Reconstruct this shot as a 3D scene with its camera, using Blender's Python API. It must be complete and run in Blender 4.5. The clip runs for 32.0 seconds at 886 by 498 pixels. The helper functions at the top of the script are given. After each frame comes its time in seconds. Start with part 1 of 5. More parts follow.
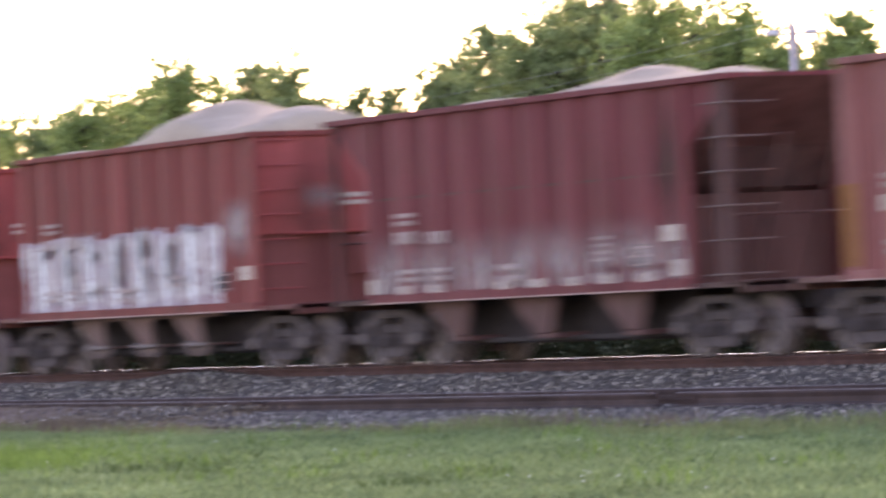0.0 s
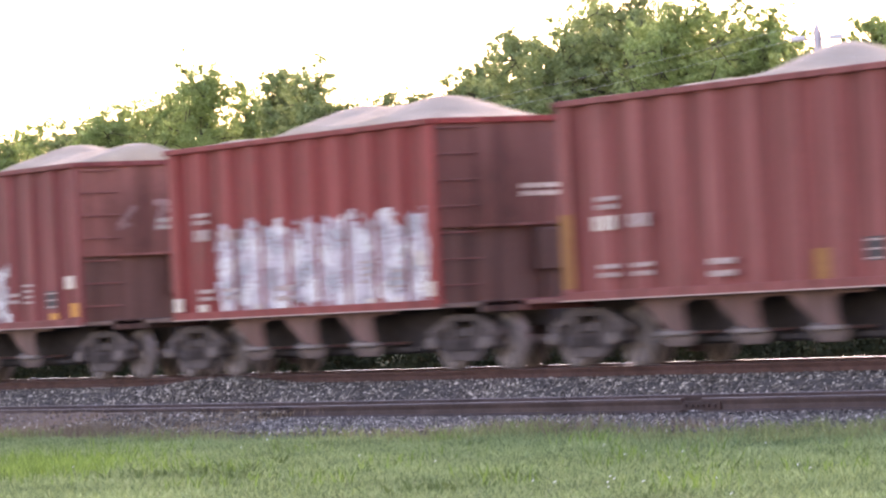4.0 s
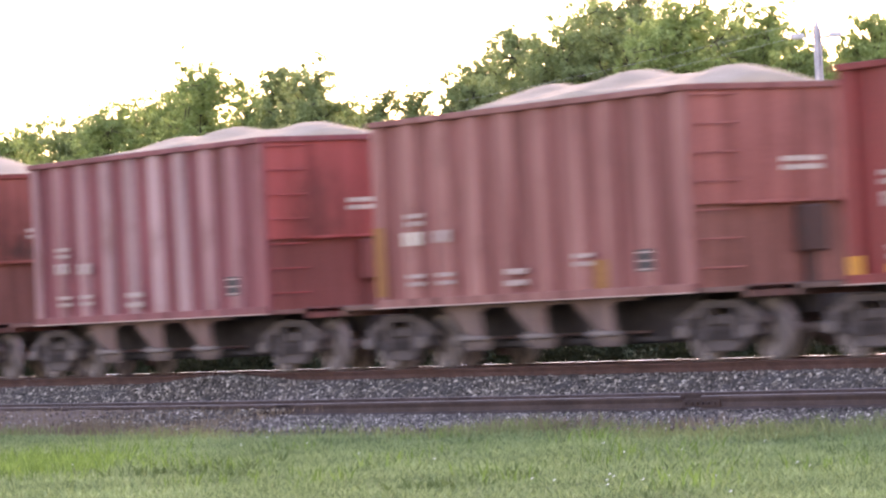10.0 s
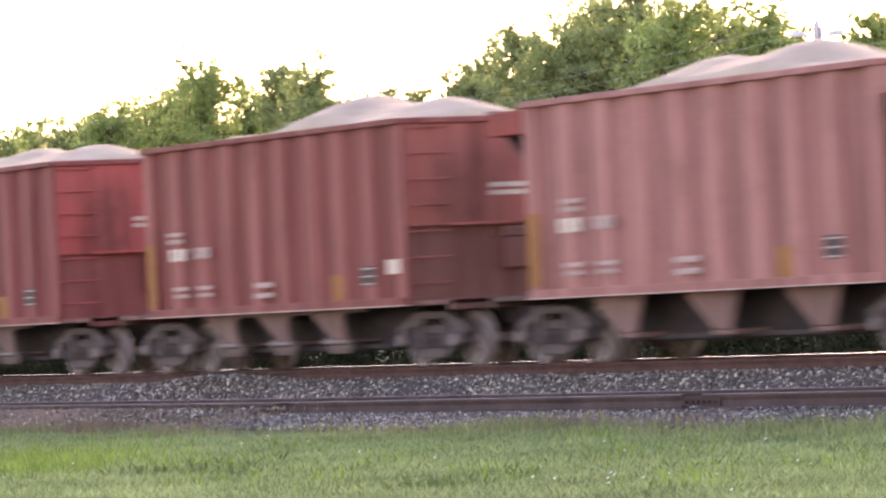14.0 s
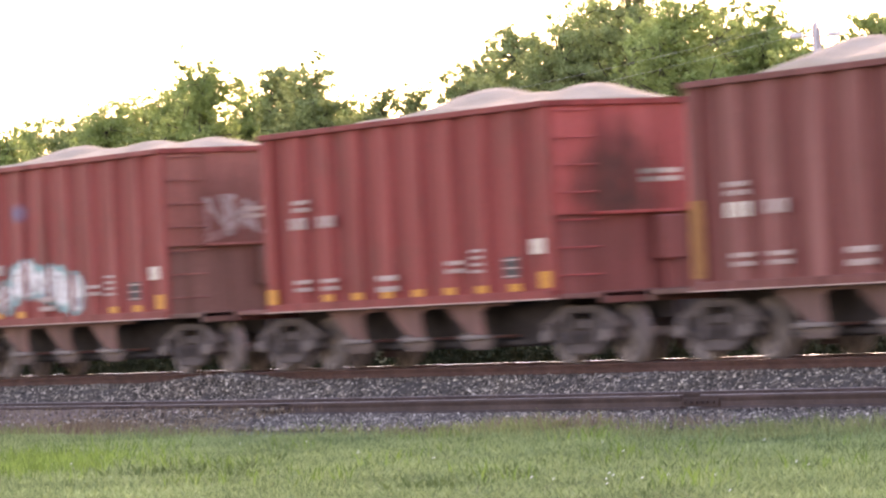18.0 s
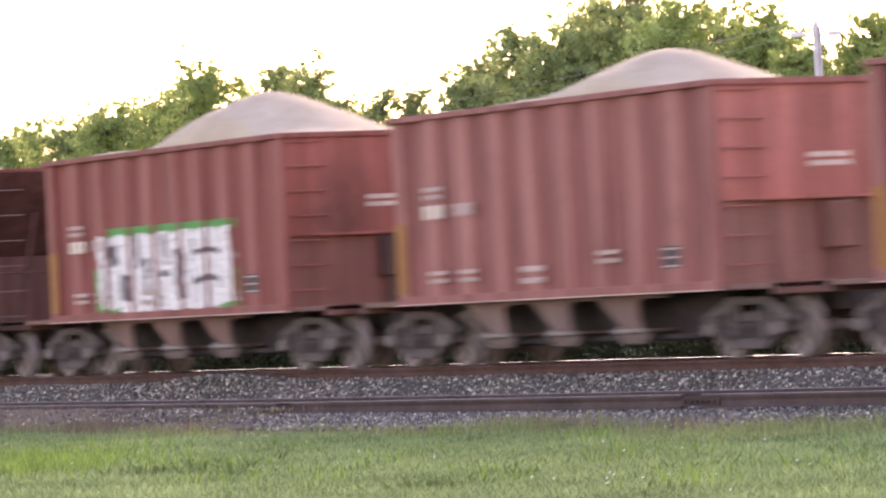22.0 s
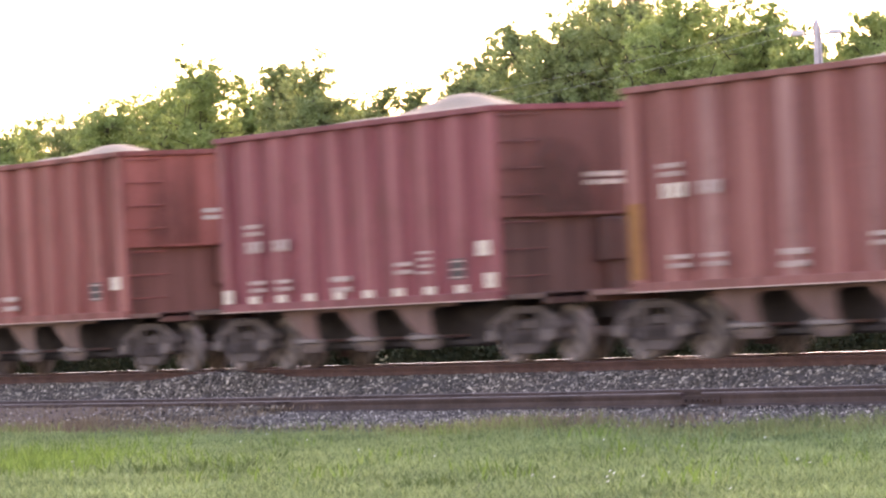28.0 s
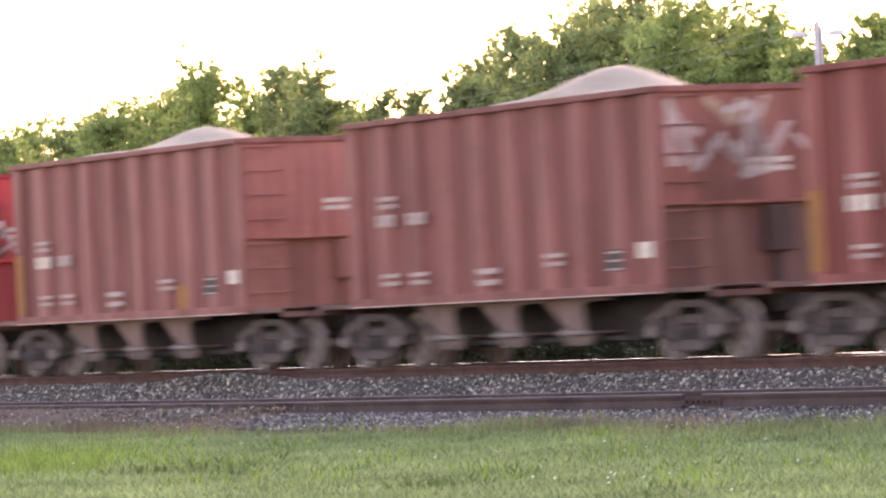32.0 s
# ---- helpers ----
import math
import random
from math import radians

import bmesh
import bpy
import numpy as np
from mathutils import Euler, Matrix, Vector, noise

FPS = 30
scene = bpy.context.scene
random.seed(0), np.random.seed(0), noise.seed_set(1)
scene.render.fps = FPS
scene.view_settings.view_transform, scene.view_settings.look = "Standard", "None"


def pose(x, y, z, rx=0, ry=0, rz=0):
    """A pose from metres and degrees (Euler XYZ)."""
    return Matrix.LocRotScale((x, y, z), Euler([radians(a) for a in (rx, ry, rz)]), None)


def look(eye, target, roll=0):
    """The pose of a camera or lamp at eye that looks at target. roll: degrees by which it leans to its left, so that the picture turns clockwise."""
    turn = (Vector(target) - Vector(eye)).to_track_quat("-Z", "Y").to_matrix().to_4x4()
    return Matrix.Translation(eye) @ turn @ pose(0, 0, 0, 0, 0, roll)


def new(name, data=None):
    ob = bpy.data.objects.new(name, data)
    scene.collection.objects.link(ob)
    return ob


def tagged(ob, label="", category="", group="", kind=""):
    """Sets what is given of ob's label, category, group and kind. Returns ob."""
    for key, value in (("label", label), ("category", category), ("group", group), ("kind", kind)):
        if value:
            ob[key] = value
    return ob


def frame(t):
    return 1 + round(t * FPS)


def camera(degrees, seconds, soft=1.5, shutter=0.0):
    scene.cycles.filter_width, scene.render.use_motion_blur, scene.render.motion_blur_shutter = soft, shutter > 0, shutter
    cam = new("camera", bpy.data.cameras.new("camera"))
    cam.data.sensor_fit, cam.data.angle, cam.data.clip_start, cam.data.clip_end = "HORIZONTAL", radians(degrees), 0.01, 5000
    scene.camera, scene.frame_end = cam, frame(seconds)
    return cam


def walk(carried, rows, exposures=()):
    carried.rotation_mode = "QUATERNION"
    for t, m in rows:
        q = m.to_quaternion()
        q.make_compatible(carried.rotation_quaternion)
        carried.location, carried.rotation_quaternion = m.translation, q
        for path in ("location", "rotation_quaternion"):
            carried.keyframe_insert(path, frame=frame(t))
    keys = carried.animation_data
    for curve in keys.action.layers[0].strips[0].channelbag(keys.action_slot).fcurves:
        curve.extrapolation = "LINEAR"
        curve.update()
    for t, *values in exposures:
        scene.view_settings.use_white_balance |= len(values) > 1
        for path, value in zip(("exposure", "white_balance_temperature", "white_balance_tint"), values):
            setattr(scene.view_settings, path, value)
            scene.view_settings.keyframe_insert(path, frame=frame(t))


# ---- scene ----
# Loaded ballast hoppers roll by on the far track; the camera stands in the grass with a long lens.

# ---- camera ----
EYE = (0.0, 0.0, 1.75)
AIM, TILT, LEAN = 59.826, 0.692, 2.917
SPAN = 11.48
PX = 784 / math.tan(radians(SPAN / 2))
cam = camera(SPAN, 32.0, soft=2.3, shutter=0.62)
# seconds, drift of the view to the right and down in thousandths of a radian times 7.8
DRIFT = [(-0.1, 6, -9), (0, -42, -5), (0.1, -80, -3.5), (0.2, -97, -1.5), (0.3, -94, 0), (0.4, -79, 1), (0.5, -53, 2), (0.75, -22, 4), (1, -9, 6), (1.5, -3, 9), (2, 0, 11), (3, 1, 9.5), (3.5, 2, 8), (5.5, 1.5, 6),
         (7, 2, 5.5), (8, 1.5, 4), (9, 1.5, 3.4), (10, 1.5, 3.2), (11, 0.2, 3.2), (12, 1, 2.6), (13, 2, 2), (14, 2.5, 0.2),
         (14.5, 1.5, 1.6), (16.5, 0, 1.4), (17, 0, 1.6), (18, 0, 1.4), (19, 1, 0.4), (20, 0.3, 1.6), (21, 0, 1.8),
         (22, 1, 0.4), (23, 0, 0), (25, 0, -0.8), (26, 0.4, -0.8), (26.5, 1.5, -1.6), (28.5, 1.5, -2.4), (29, 0.5, -1.4),
         (30, 0.5, -1.4), (31, 0.4, -0.2), (31.5, 1.8, -0.4), (32, 2.8, 0)]


def gaze(dx, dy):
    yaw, up = radians(AIM) + dx / PX, radians(TILT) + dy / PX
    way = Vector((-math.sin(yaw) * math.cos(up), math.cos(yaw) * math.cos(up), math.sin(up)))
    return look(EYE, Vector(EYE) + 50 * way, -LEAN)


walk(cam, [(t, gaze(dx, dy)) for t, dx, dy in DRIFT], [(0, 2.12, 7800, 41), (0.4, 2.36, 7850, 41), (0.8, 2.45, 7900, 41), (9, 2.49, 8200, 41), (13, 2.51, 8600, 41), (17, 2.51, 9000, 41), (32, 2.5, 9000, 41)])

# ---- world and light ----
SUN_ELEV, SUN_AZ = 16.0, 138.0        # azimuth in degrees from +x towards +y
world = bpy.data.worlds.new("evening_sky")
scene.world = world
world.use_nodes = True
wn = world.node_tree.nodes
sky = wn.new("ShaderNodeTexSky")
sky.sky_type, sky.sun_disc = "NISHITA", False
sky.sun_elevation, sky.sun_rotation = radians(SUN_ELEV), radians(90 - SUN_AZ)
sky.air_density, sky.dust_density, sky.ozone_density = 1.0, 0.5, 1.6
wn["Background"].inputs["Strength"].default_value = 0.15
world.node_tree.links.new(sky.outputs[0], wn["Background"].inputs["Color"])
sun = new("sun", bpy.data.lights.new("sun", "SUN"))
sun.data.energy, sun.data.angle, sun.data.color = 1.4, radians(14), (1.0, 0.9, 0.78)
sun.matrix_world = look((0, 0, 60), (-math.cos(radians(SUN_AZ)) * math.cos(radians(SUN_ELEV)) * 40,
                                     -math.sin(radians(SUN_AZ)) * math.cos(radians(SUN_ELEV)) * 40,
                                     60 - math.sin(radians(SUN_ELEV)) * 40))


# ---- materials ----
def material(name, rough=0.8, metal=0.0):
    m = bpy.data.materials.new(name)
    m.use_nodes = True
    b = m.node_tree.nodes["Principled BSDF"]
    b.inputs["Roughness"].default_value, b.inputs["Metallic"].default_value = rough, metal
    b.inputs["Specular IOR Level"].default_value = 0.25
    return m, m.node_tree.nodes, m.node_tree.links, b


def mapped(n, l, scale, kind="Object"):
    co, mp = n.new("ShaderNodeTexCoord"), n.new("ShaderNodeMapping")
    mp.inputs["Scale"].default_value = scale
    l.new(co.outputs[kind], mp.inputs[0])
    return mp.outputs[0]


def noise_tex(n, l, vec, scale, detail=4.0, rough=0.6):
    t = n.new("ShaderNodeTexNoise")
    t.inputs["Scale"].default_value, t.inputs["Detail"].default_value = scale, detail
    t.inputs["Roughness"].default_value = rough
    l.new(vec, t.inputs["Vector"])
    return t.outputs["Fac"]


def ramp(n, l, fac, *stops):
    r = n.new("ShaderNodeValToRGB")
    while len(r.color_ramp.elements) < len(stops):
        r.color_ramp.elements.new(0.5)
    for e, (p, c) in zip(r.color_ramp.elements, stops):
        e.position, e.color = p, (*c, 1) if len(c) == 3 else c
    l.new(fac, r.inputs[0])
    return r.outputs[0]


def mix(n, l, kind, fac, a, b):
    m = n.new("ShaderNodeMix")
    m.data_type, m.blend_type = "RGBA", kind
    for s, v in ((m.inputs[0], fac), (m.inputs[6], a), (m.inputs[7], b)):
        if hasattr(v, "links") or hasattr(v, "is_linked"):
            l.new(v, s)
        else:
            s.default_value = v if not isinstance(v, tuple) else (*v, 1)
    return m.outputs[2]


def bump(n, l, b, height, strength, dist=0.02):
    k = n.new("ShaderNodeBump")
    k.inputs["Strength"].default_value, k.inputs["Distance"].default_value = strength, dist
    l.new(height, k.inputs["Height"])
    l.new(k.outputs[0], b.inputs["Normal"])


def noisy(name, dark, light, scale=3.0, fine=40.0, rough=0.85, metal=0.0, relief=0.3):
    """A two-scale mottled surface."""
    m, n, l, b = material(name, rough, metal)
    v = mapped(n, l, (1, 1, 1))
    big = noise_tex(n, l, v, scale)
    small = noise_tex(n, l, v, fine)
    c = ramp(n, l, big, (0.3, dark), (0.7, light))
    c = mix(n, l, "MULTIPLY", 0.5, c, ramp(n, l, small, (0.25, (0.55, 0.55, 0.55)), (0.75, (1.3, 1.3, 1.3))))
    l.new(c, b.inputs["Base Color"])
    bump(n, l, b, small, relief)
    return m


def paint_material():
    """Weathered freight-car paint: colour and chalking from each part's own colour and alpha."""
    m, n, l, b = material("weathered_paint", 0.62)
    info = n.new("ShaderNodeObjectInfo")
    shift = n.new("ShaderNodeVectorMath")
    shift.operation = "SCALE"
    shift.inputs["Scale"].default_value = 37.0
    comb = n.new("ShaderNodeCombineXYZ")
    for s in comb.inputs:
        l.new(info.outputs["Random"], s)
    l.new(comb.outputs[0], shift.inputs[0])
    add = n.new("ShaderNodeVectorMath")
    co = n.new("ShaderNodeTexCoord")
    l.new(co.outputs["Object"], add.inputs[0])
    l.new(shift.outputs[0], add.inputs[1])

    def at(scale):
        mp = n.new("ShaderNodeMapping")
        mp.inputs["Scale"].default_value = scale
        l.new(add.outputs[0], mp.inputs[0])
        return mp.outputs[0]
    streak = noise_tex(n, l, at((3.2, 3.2, 0.22)), 1.0, 5.0)
    blot = noise_tex(n, l, at((0.7, 0.7, 0.9)), 1.0, 5.0)
    grain = noise_tex(n, l, at((1, 1, 1)), 22.0, 4.0)
    c = mix(n, l, "MULTIPLY", 0.75, info.outputs["Color"], ramp(n, l, streak, (0.3, (0.5, 0.48, 0.47)), (0.68, (1.25, 1.25, 1.25))))
    c = mix(n, l, "MULTIPLY", 0.6, c, ramp(n, l, grain, (0.3, (0.75, 0.75, 0.75)), (0.7, (1.15, 1.15, 1.15))))
    chalk = n.new("ShaderNodeMath")
    chalk.operation = "MULTIPLY"
    l.new(ramp(n, l, streak, (0.35, (0.1, 0.1, 0.1)), (0.7, (1, 1, 1))), chalk.inputs[0])
    l.new(info.outputs["Alpha"], chalk.inputs[1])
    c = mix(n, l, "MIX", chalk.outputs[0], c, (0.47, 0.285, 0.26))
    rust = n.new("ShaderNodeMath")
    rust.operation = "MULTIPLY"
    l.new(ramp(n, l, blot, (0.52, (0, 0, 0)), (0.68, (1, 1, 1))), rust.inputs[0])
    rust.inputs[1].default_value = 0.35
    c = mix(n, l, "MIX", rust.outputs[0], c, (0.13, 0.045, 0.036))
    l.new(c, b.inputs["Base Color"])
    bump(n, l, b, grain, 0.15, 0.01)
    return m


PAINT = paint_material()
UNDER = noisy("dusty_steel", (0.07, 0.05, 0.048), (0.235, 0.172, 0.163), 3.0, 30.0, 0.9)
FRAME = noisy("dusty_casting", (0.045, 0.035, 0.037), (0.145, 0.116, 0.117), 3.5, 30.0, 0.9)
# near-black steel: the shade under the car bodies is put into this colour
SHADE_DARK = noisy("shade_dark_steel", (0.026, 0.02, 0.022), (0.052, 0.042, 0.045), 4.0, 30.0, 0.9)
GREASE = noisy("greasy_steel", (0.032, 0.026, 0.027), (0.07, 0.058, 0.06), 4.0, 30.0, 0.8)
WHEEL = noisy("wheel_steel", (0.12, 0.097, 0.097), (0.28, 0.232, 0.228), 6.0, 40.0, 0.8)
STENCIL = noisy("white_stencil", (0.2, 0.12, 0.115), (0.58, 0.46, 0.44), 14.0, 60.0, 0.7, relief=0.05)
BLACK = noisy("black_stencil", (0.045, 0.037, 0.04), (0.085, 0.07, 0.073), 9.0, 60.0, 0.7, relief=0.05)
YELLOW = noisy("yellow_reflector", (0.48, 0.18, 0.03), (0.64, 0.27, 0.04), 9.0, 60.0, 0.5, relief=0.05)
CREAM = noisy("white_reflector", (0.42, 0.35, 0.31), (0.66, 0.57, 0.52), 9.0, 60.0, 0.5, relief=0.05)
OCHRE = noisy("ochre_strip", (0.24, 0.1, 0.04), (0.37, 0.165, 0.06), 3.0, 30.0, 0.8, relief=0.05)
SAND = noisy("pale_sand", (0.38, 0.3, 0.235), (0.5, 0.405, 0.33), 1.2, 60.0, 0.95, relief=0.5)
RAIL_TOP = noisy("polished_rail", (0.42, 0.48, 0.58), (0.58, 0.65, 0.76), 2.0, 30.0, 0.3, 1.0, 0.0)
RAIL_RUST = noisy("rusty_rail", (0.06, 0.029, 0.026), (0.11, 0.055, 0.05), 2.5, 40.0, 0.85)
RAIL_DULL = noisy("dull_rail_head", (0.2, 0.18, 0.19), (0.32, 0.29, 0.3), 2.0, 30.0, 0.5, 0.9, 0.02)
RAIL_DARK = noisy("oily_rust", (0.03, 0.018, 0.017), (0.06, 0.036, 0.034), 3.0, 40.0, 0.85)
RAIL_GREY = noisy("weathered_rail", (0.042, 0.027, 0.027), (0.09, 0.06, 0.06), 1.2, 40.0, 0.8)
TIE = noisy("old_tie", (0.06, 0.045, 0.04), (0.15, 0.12, 0.11), 3.0, 30.0, 0.9)
# bed kept darker than the stones, painting the shaded gaps between them
BALLAST = noisy("ballast_bed", (0.04, 0.035, 0.034), (0.1, 0.088, 0.084), 9.0, 26.0, 0.95, relief=0.9)
DIRT = noisy("brown_dirt", (0.13, 0.09, 0.082), (0.25, 0.185, 0.165), 1.0, 18.0, 0.95, relief=0.6)


def stone_material():
    m, n, l, b = material("ballast_stone", 0.9)
    geo = n.new("ShaderNodeNewGeometry")
    c = ramp(n, l, geo.outputs["Random Per Island"], (0.0, (0.028, 0.024, 0.023)), (0.5, (0.122, 0.104, 0.095)),
             (0.85, (0.255, 0.22, 0.198)), (1.0, (0.7, 0.62, 0.55)))
    g = noise_tex(n, l, mapped(n, l, (1, 1, 1)), 30.0)
    l.new(mix(n, l, "MULTIPLY", 0.5, c, ramp(n, l, g, (0.3, (0.6, 0.6, 0.6)), (0.7, (1.2, 1.2, 1.2)))), b.inputs["Base Color"])
    return m


def leaf_material(name, dark, mid, light, big=0.6, through_light=0.62):
    m, n, l, b = material(name, 0.9)
    geo = n.new("ShaderNodeNewGeometry")
    c = ramp(n, l, geo.outputs["Random Per Island"], (0.0, dark), (0.55, mid), (1.0, light))
    g = noise_tex(n, l, mapped(n, l, (1, 1, 1)), big, 3.0)
    c = mix(n, l, "MULTIPLY", 0.7, c, ramp(n, l, g, (0.3, (0.6, 0.65, 0.6)), (0.7, (1.3, 1.3, 1.2))))
    l.new(c, b.inputs["Base Color"])
    b.inputs["Specular IOR Level"].default_value = 0.03
    tr = n.new("ShaderNodeBsdfTranslucent")
    l.new(mix(n, l, "MULTIPLY", 1.0, c, (1.05, 1.08, 0.95)), tr.inputs["Color"])
    ms = n.new("ShaderNodeMixShader")
    ms.inputs[0].default_value = through_light
    l.new(b.outputs[0], ms.inputs[1])
    l.new(tr.outputs[0], ms.inputs[2])
    l.new(ms.outputs[0], n["Material Output"].inputs["Surface"])
    return m


STONE = stone_material()
GRASS_BLADE = leaf_material("grass_blade", (0.1, 0.145, 0.072), (0.203, 0.28, 0.141), (0.3, 0.378, 0.214), 0.5, 0.25)
WEED = leaf_material("weed_leaf", (0.15, 0.175, 0.085), (0.205, 0.235, 0.115), (0.265, 0.29, 0.155), 0.5, 0.25)
LIME = leaf_material("lime_weed_leaf", (0.1, 0.17, 0.05), (0.155, 0.25, 0.075), (0.21, 0.32, 0.1), 0.5, 0.3)
PALE_BLADE = leaf_material("pale_grass_blade", (0.19, 0.24, 0.14), (0.26, 0.31, 0.19), (0.33, 0.37, 0.25), 0.5, 0.25)
BROADLEAF = leaf_material("broadleaf_weed", (0.075, 0.115, 0.05), (0.1, 0.15, 0.065), (0.135, 0.19, 0.085), 0.5, 0.2)
STRAW = leaf_material("dry_stem", (0.15, 0.105, 0.085), (0.21, 0.155, 0.125), (0.27, 0.21, 0.17), 0.5, 0.2)
LEAF_A = leaf_material("oak_leaf", (0.215, 0.272, 0.13), (0.285, 0.342, 0.17), (0.35, 0.405, 0.215), 0.35, 0.42)
LEAF_B = leaf_material("elm_leaf", (0.23, 0.3, 0.12), (0.3, 0.375, 0.16), (0.37, 0.445, 0.205), 0.35, 0.42)
# leaf colour far below the trees': shade of train and trees painted in
BUSH = leaf_material("shade_dark_shrub_leaf", (0.026, 0.034, 0.02), (0.036, 0.045, 0.025), (0.048, 0.057, 0.032), 0.6, 0.06)
BARK = noisy("grey_bark", (0.05, 0.04, 0.033), (0.13, 0.105, 0.085), 3.0, 30.0, 0.95)
POLE_WOOD = noisy("grey_pole_wood", (0.4, 0.36, 0.4), (0.58, 0.54, 0.58), 2.0, 30.0, 0.9)
METAL_GREY = noisy("grey_painted_metal", (0.5, 0.49, 0.54), (0.66, 0.65, 0.7), 3.0, 40.0, 0.6)
WIRE = noisy("grey_wire", (0.5, 0.52, 0.5), (0.62, 0.64, 0.62), 3.0, 40.0, 0.7)
PETAL = noisy("white_petal", (0.7, 0.7, 0.66), (0.85, 0.85, 0.8), 9.0, 60.0, 0.8, relief=0.0)


# ---- mesh helpers ----
class Shape:
    """Collects boxes, prisms and rods into one mesh."""

    def __init__(self):
        self.v, self.f = [], []

    def solid(self, verts, faces):
        o = len(self.v)
        self.v += verts
        self.f += [tuple(i + o for i in f) for f in faces]
        return self

    def box(self, x0, x1, y0, y1, z0, z1):
        return self.prism([(x0, z0), (x1, z0), (x1, z1), (x0, z1)], y0, y1)

    def prism(self, xz, y0, y1):
        """A profile in x and z, drawn out along y."""
        k = len(xz)
        area = sum(xz[i][0] * xz[(i + 1) % k][1] - xz[(i + 1) % k][0] * xz[i][1] for i in range(k))
        if area < 0:
            xz = xz[::-1]
        v = [(x, y0, z) for x, z in xz] + [(x, y1, z) for x, z in xz]
        f = [tuple(range(k)), tuple(range(2 * k - 1, k - 1, -1))] + [(i, i + k, (i + 1) % k + k, (i + 1) % k) for i in range(k)]
        return self.solid(v, f)

    def along(self, yz, x0, x1):
        """A profile in y and z, drawn out along x."""
        k = len(yz)
        v = [(x0, y, z) for y, z in yz] + [(x1, y, z) for y, z in yz]
        f = [tuple(range(k)), tuple(range(2 * k - 1, k - 1, -1))] + [(i, i + k, (i + 1) % k + k, (i + 1) % k) for i in range(k)]
        return self.solid(v, f)

    def upright(self, xy, z0, z1):
        k = len(xy)
        v = [(x, y, z0) for x, y in xy] + [(x, y, z1) for x, y in xy]
        f = [tuple(range(k)), tuple(range(2 * k - 1, k - 1, -1))] + [(i, i + k, (i + 1) % k + k, (i + 1) % k) for i in range(k)]
        return self.solid(v, f)

    def rod(self, a, b, r, k=6, r2=None):
        a, b = Vector(a), Vector(b)
        w = (b - a).normalized()
        u = w.orthogonal().normalized()
        s = w.cross(u)
        r2 = r if r2 is None else r2
        ring = [(math.cos(2 * math.pi * i / k), math.sin(2 * math.pi * i / k)) for i in range(k)]
        v = [tuple(a + (u * c + s * d) * r) for c, d in ring] + [tuple(b + (u * c + s * d) * r2) for c, d in ring]
        f = [tuple(range(k))[::-1], tuple(range(k, 2 * k))] + [(i, (i + 1) % k, (i + 1) % k + k, i + k) for i in range(k)]
        return self.solid(v, f)

    def turned(self, rings, k=24):
        """Rings of (y, radius), turned round the y axis."""
        v, f = [], []
        for y, r in rings:
            v += [(r * math.cos(2 * math.pi * i / k), y, r * math.sin(2 * math.pi * i / k)) for i in range(k)]
        for j in range(len(rings) - 1):
            f += [(j * k + i, j * k + (i + 1) % k, (j + 1) * k + (i + 1) % k, (j + 1) * k + i) for i in range(k)]
        f += [tuple(range(k))[::-1], tuple(range((len(rings) - 1) * k, len(rings) * k))]
        return self.solid(v, f)

    def mesh(self, name, mat, bevel=0.0):
        me = bpy.data.meshes.new(name)
        me.from_pydata(self.v, [], self.f)
        bm = bmesh.new()
        bm.from_mesh(me)
        bmesh.ops.recalc_face_normals(bm, faces=bm.faces)
        if bevel:
            bmesh.ops.bevel(bm, geom=bm.edges[:], offset=bevel, segments=1, affect="EDGES", clamp_overlap=True)
        bm.to_mesh(me)
        bm.free()
        me.materials.append(mat)
        return me


def part(name, me, parent, at=(0, 0, 0), label="", colour=None):
    ob = new(name, me)
    ob.parent, ob.location = parent, at
    if colour:
        ob.color = colour
    return tagged(ob, label)


def grid_mesh(name, verts, faces, mat):
    me = bpy.data.meshes.new(name)
    verts, faces = np.asarray(verts, np.float32), np.asarray(faces, np.int32)
    k = faces.shape[1]
    me.vertices.add(len(verts))
    me.vertices.foreach_set("co", verts.ravel())
    me.loops.add(faces.size)
    me.loops.foreach_set("vertex_index", faces.ravel())
    me.polygons.add(len(faces))
    me.polygons.foreach_set("loop_start", np.arange(0, faces.size, k, dtype=np.int32))
    me.update(calc_edges=True)
    me.validate()
    me.materials.append(mat)
    return me


# ---- plan ----
Y_CAR, Z_RAIL = 37.55, 0.684          # centre line and rail head of the main track
Y_NEAR, Z_NEAR = 33.22, 0.275         # near rail of the siding
GAUGE = 1.505                         # rail centre to rail centre
PITCH_CAR, SPEED = 13.5103, 19.0064
SIDE, HALF, TOP, SILL, TRUCKS = 9.61, 1.55, 4.147, 1.081, 9.65


# ---- ground ----
def strip(name, rows, x0, x1, step, mat, rough=0.0, seed=0, endless=False):
    """A sheet along the track from a cross profile of (y, z)."""
    xs = np.concatenate([[-2500, -900, -300], np.arange(x0, x1 + step, step), [100, 600, 2500]]) if endless else np.arange(x0, x1 + step, step)
    rng = np.random.default_rng(seed)
    v = [(x, y, z + (rng.uniform(-rough, rough) if x0 <= x <= x1 else 0)) for x in xs for y, z in rows]
    k = len(rows)
    f = [(i * k + j, (i + 1) * k + j, (i + 1) * k + j + 1, i * k + j + 1) for i in range(len(xs) - 1) for j in range(k - 1)]
    return grid_mesh(name, v, f, mat)


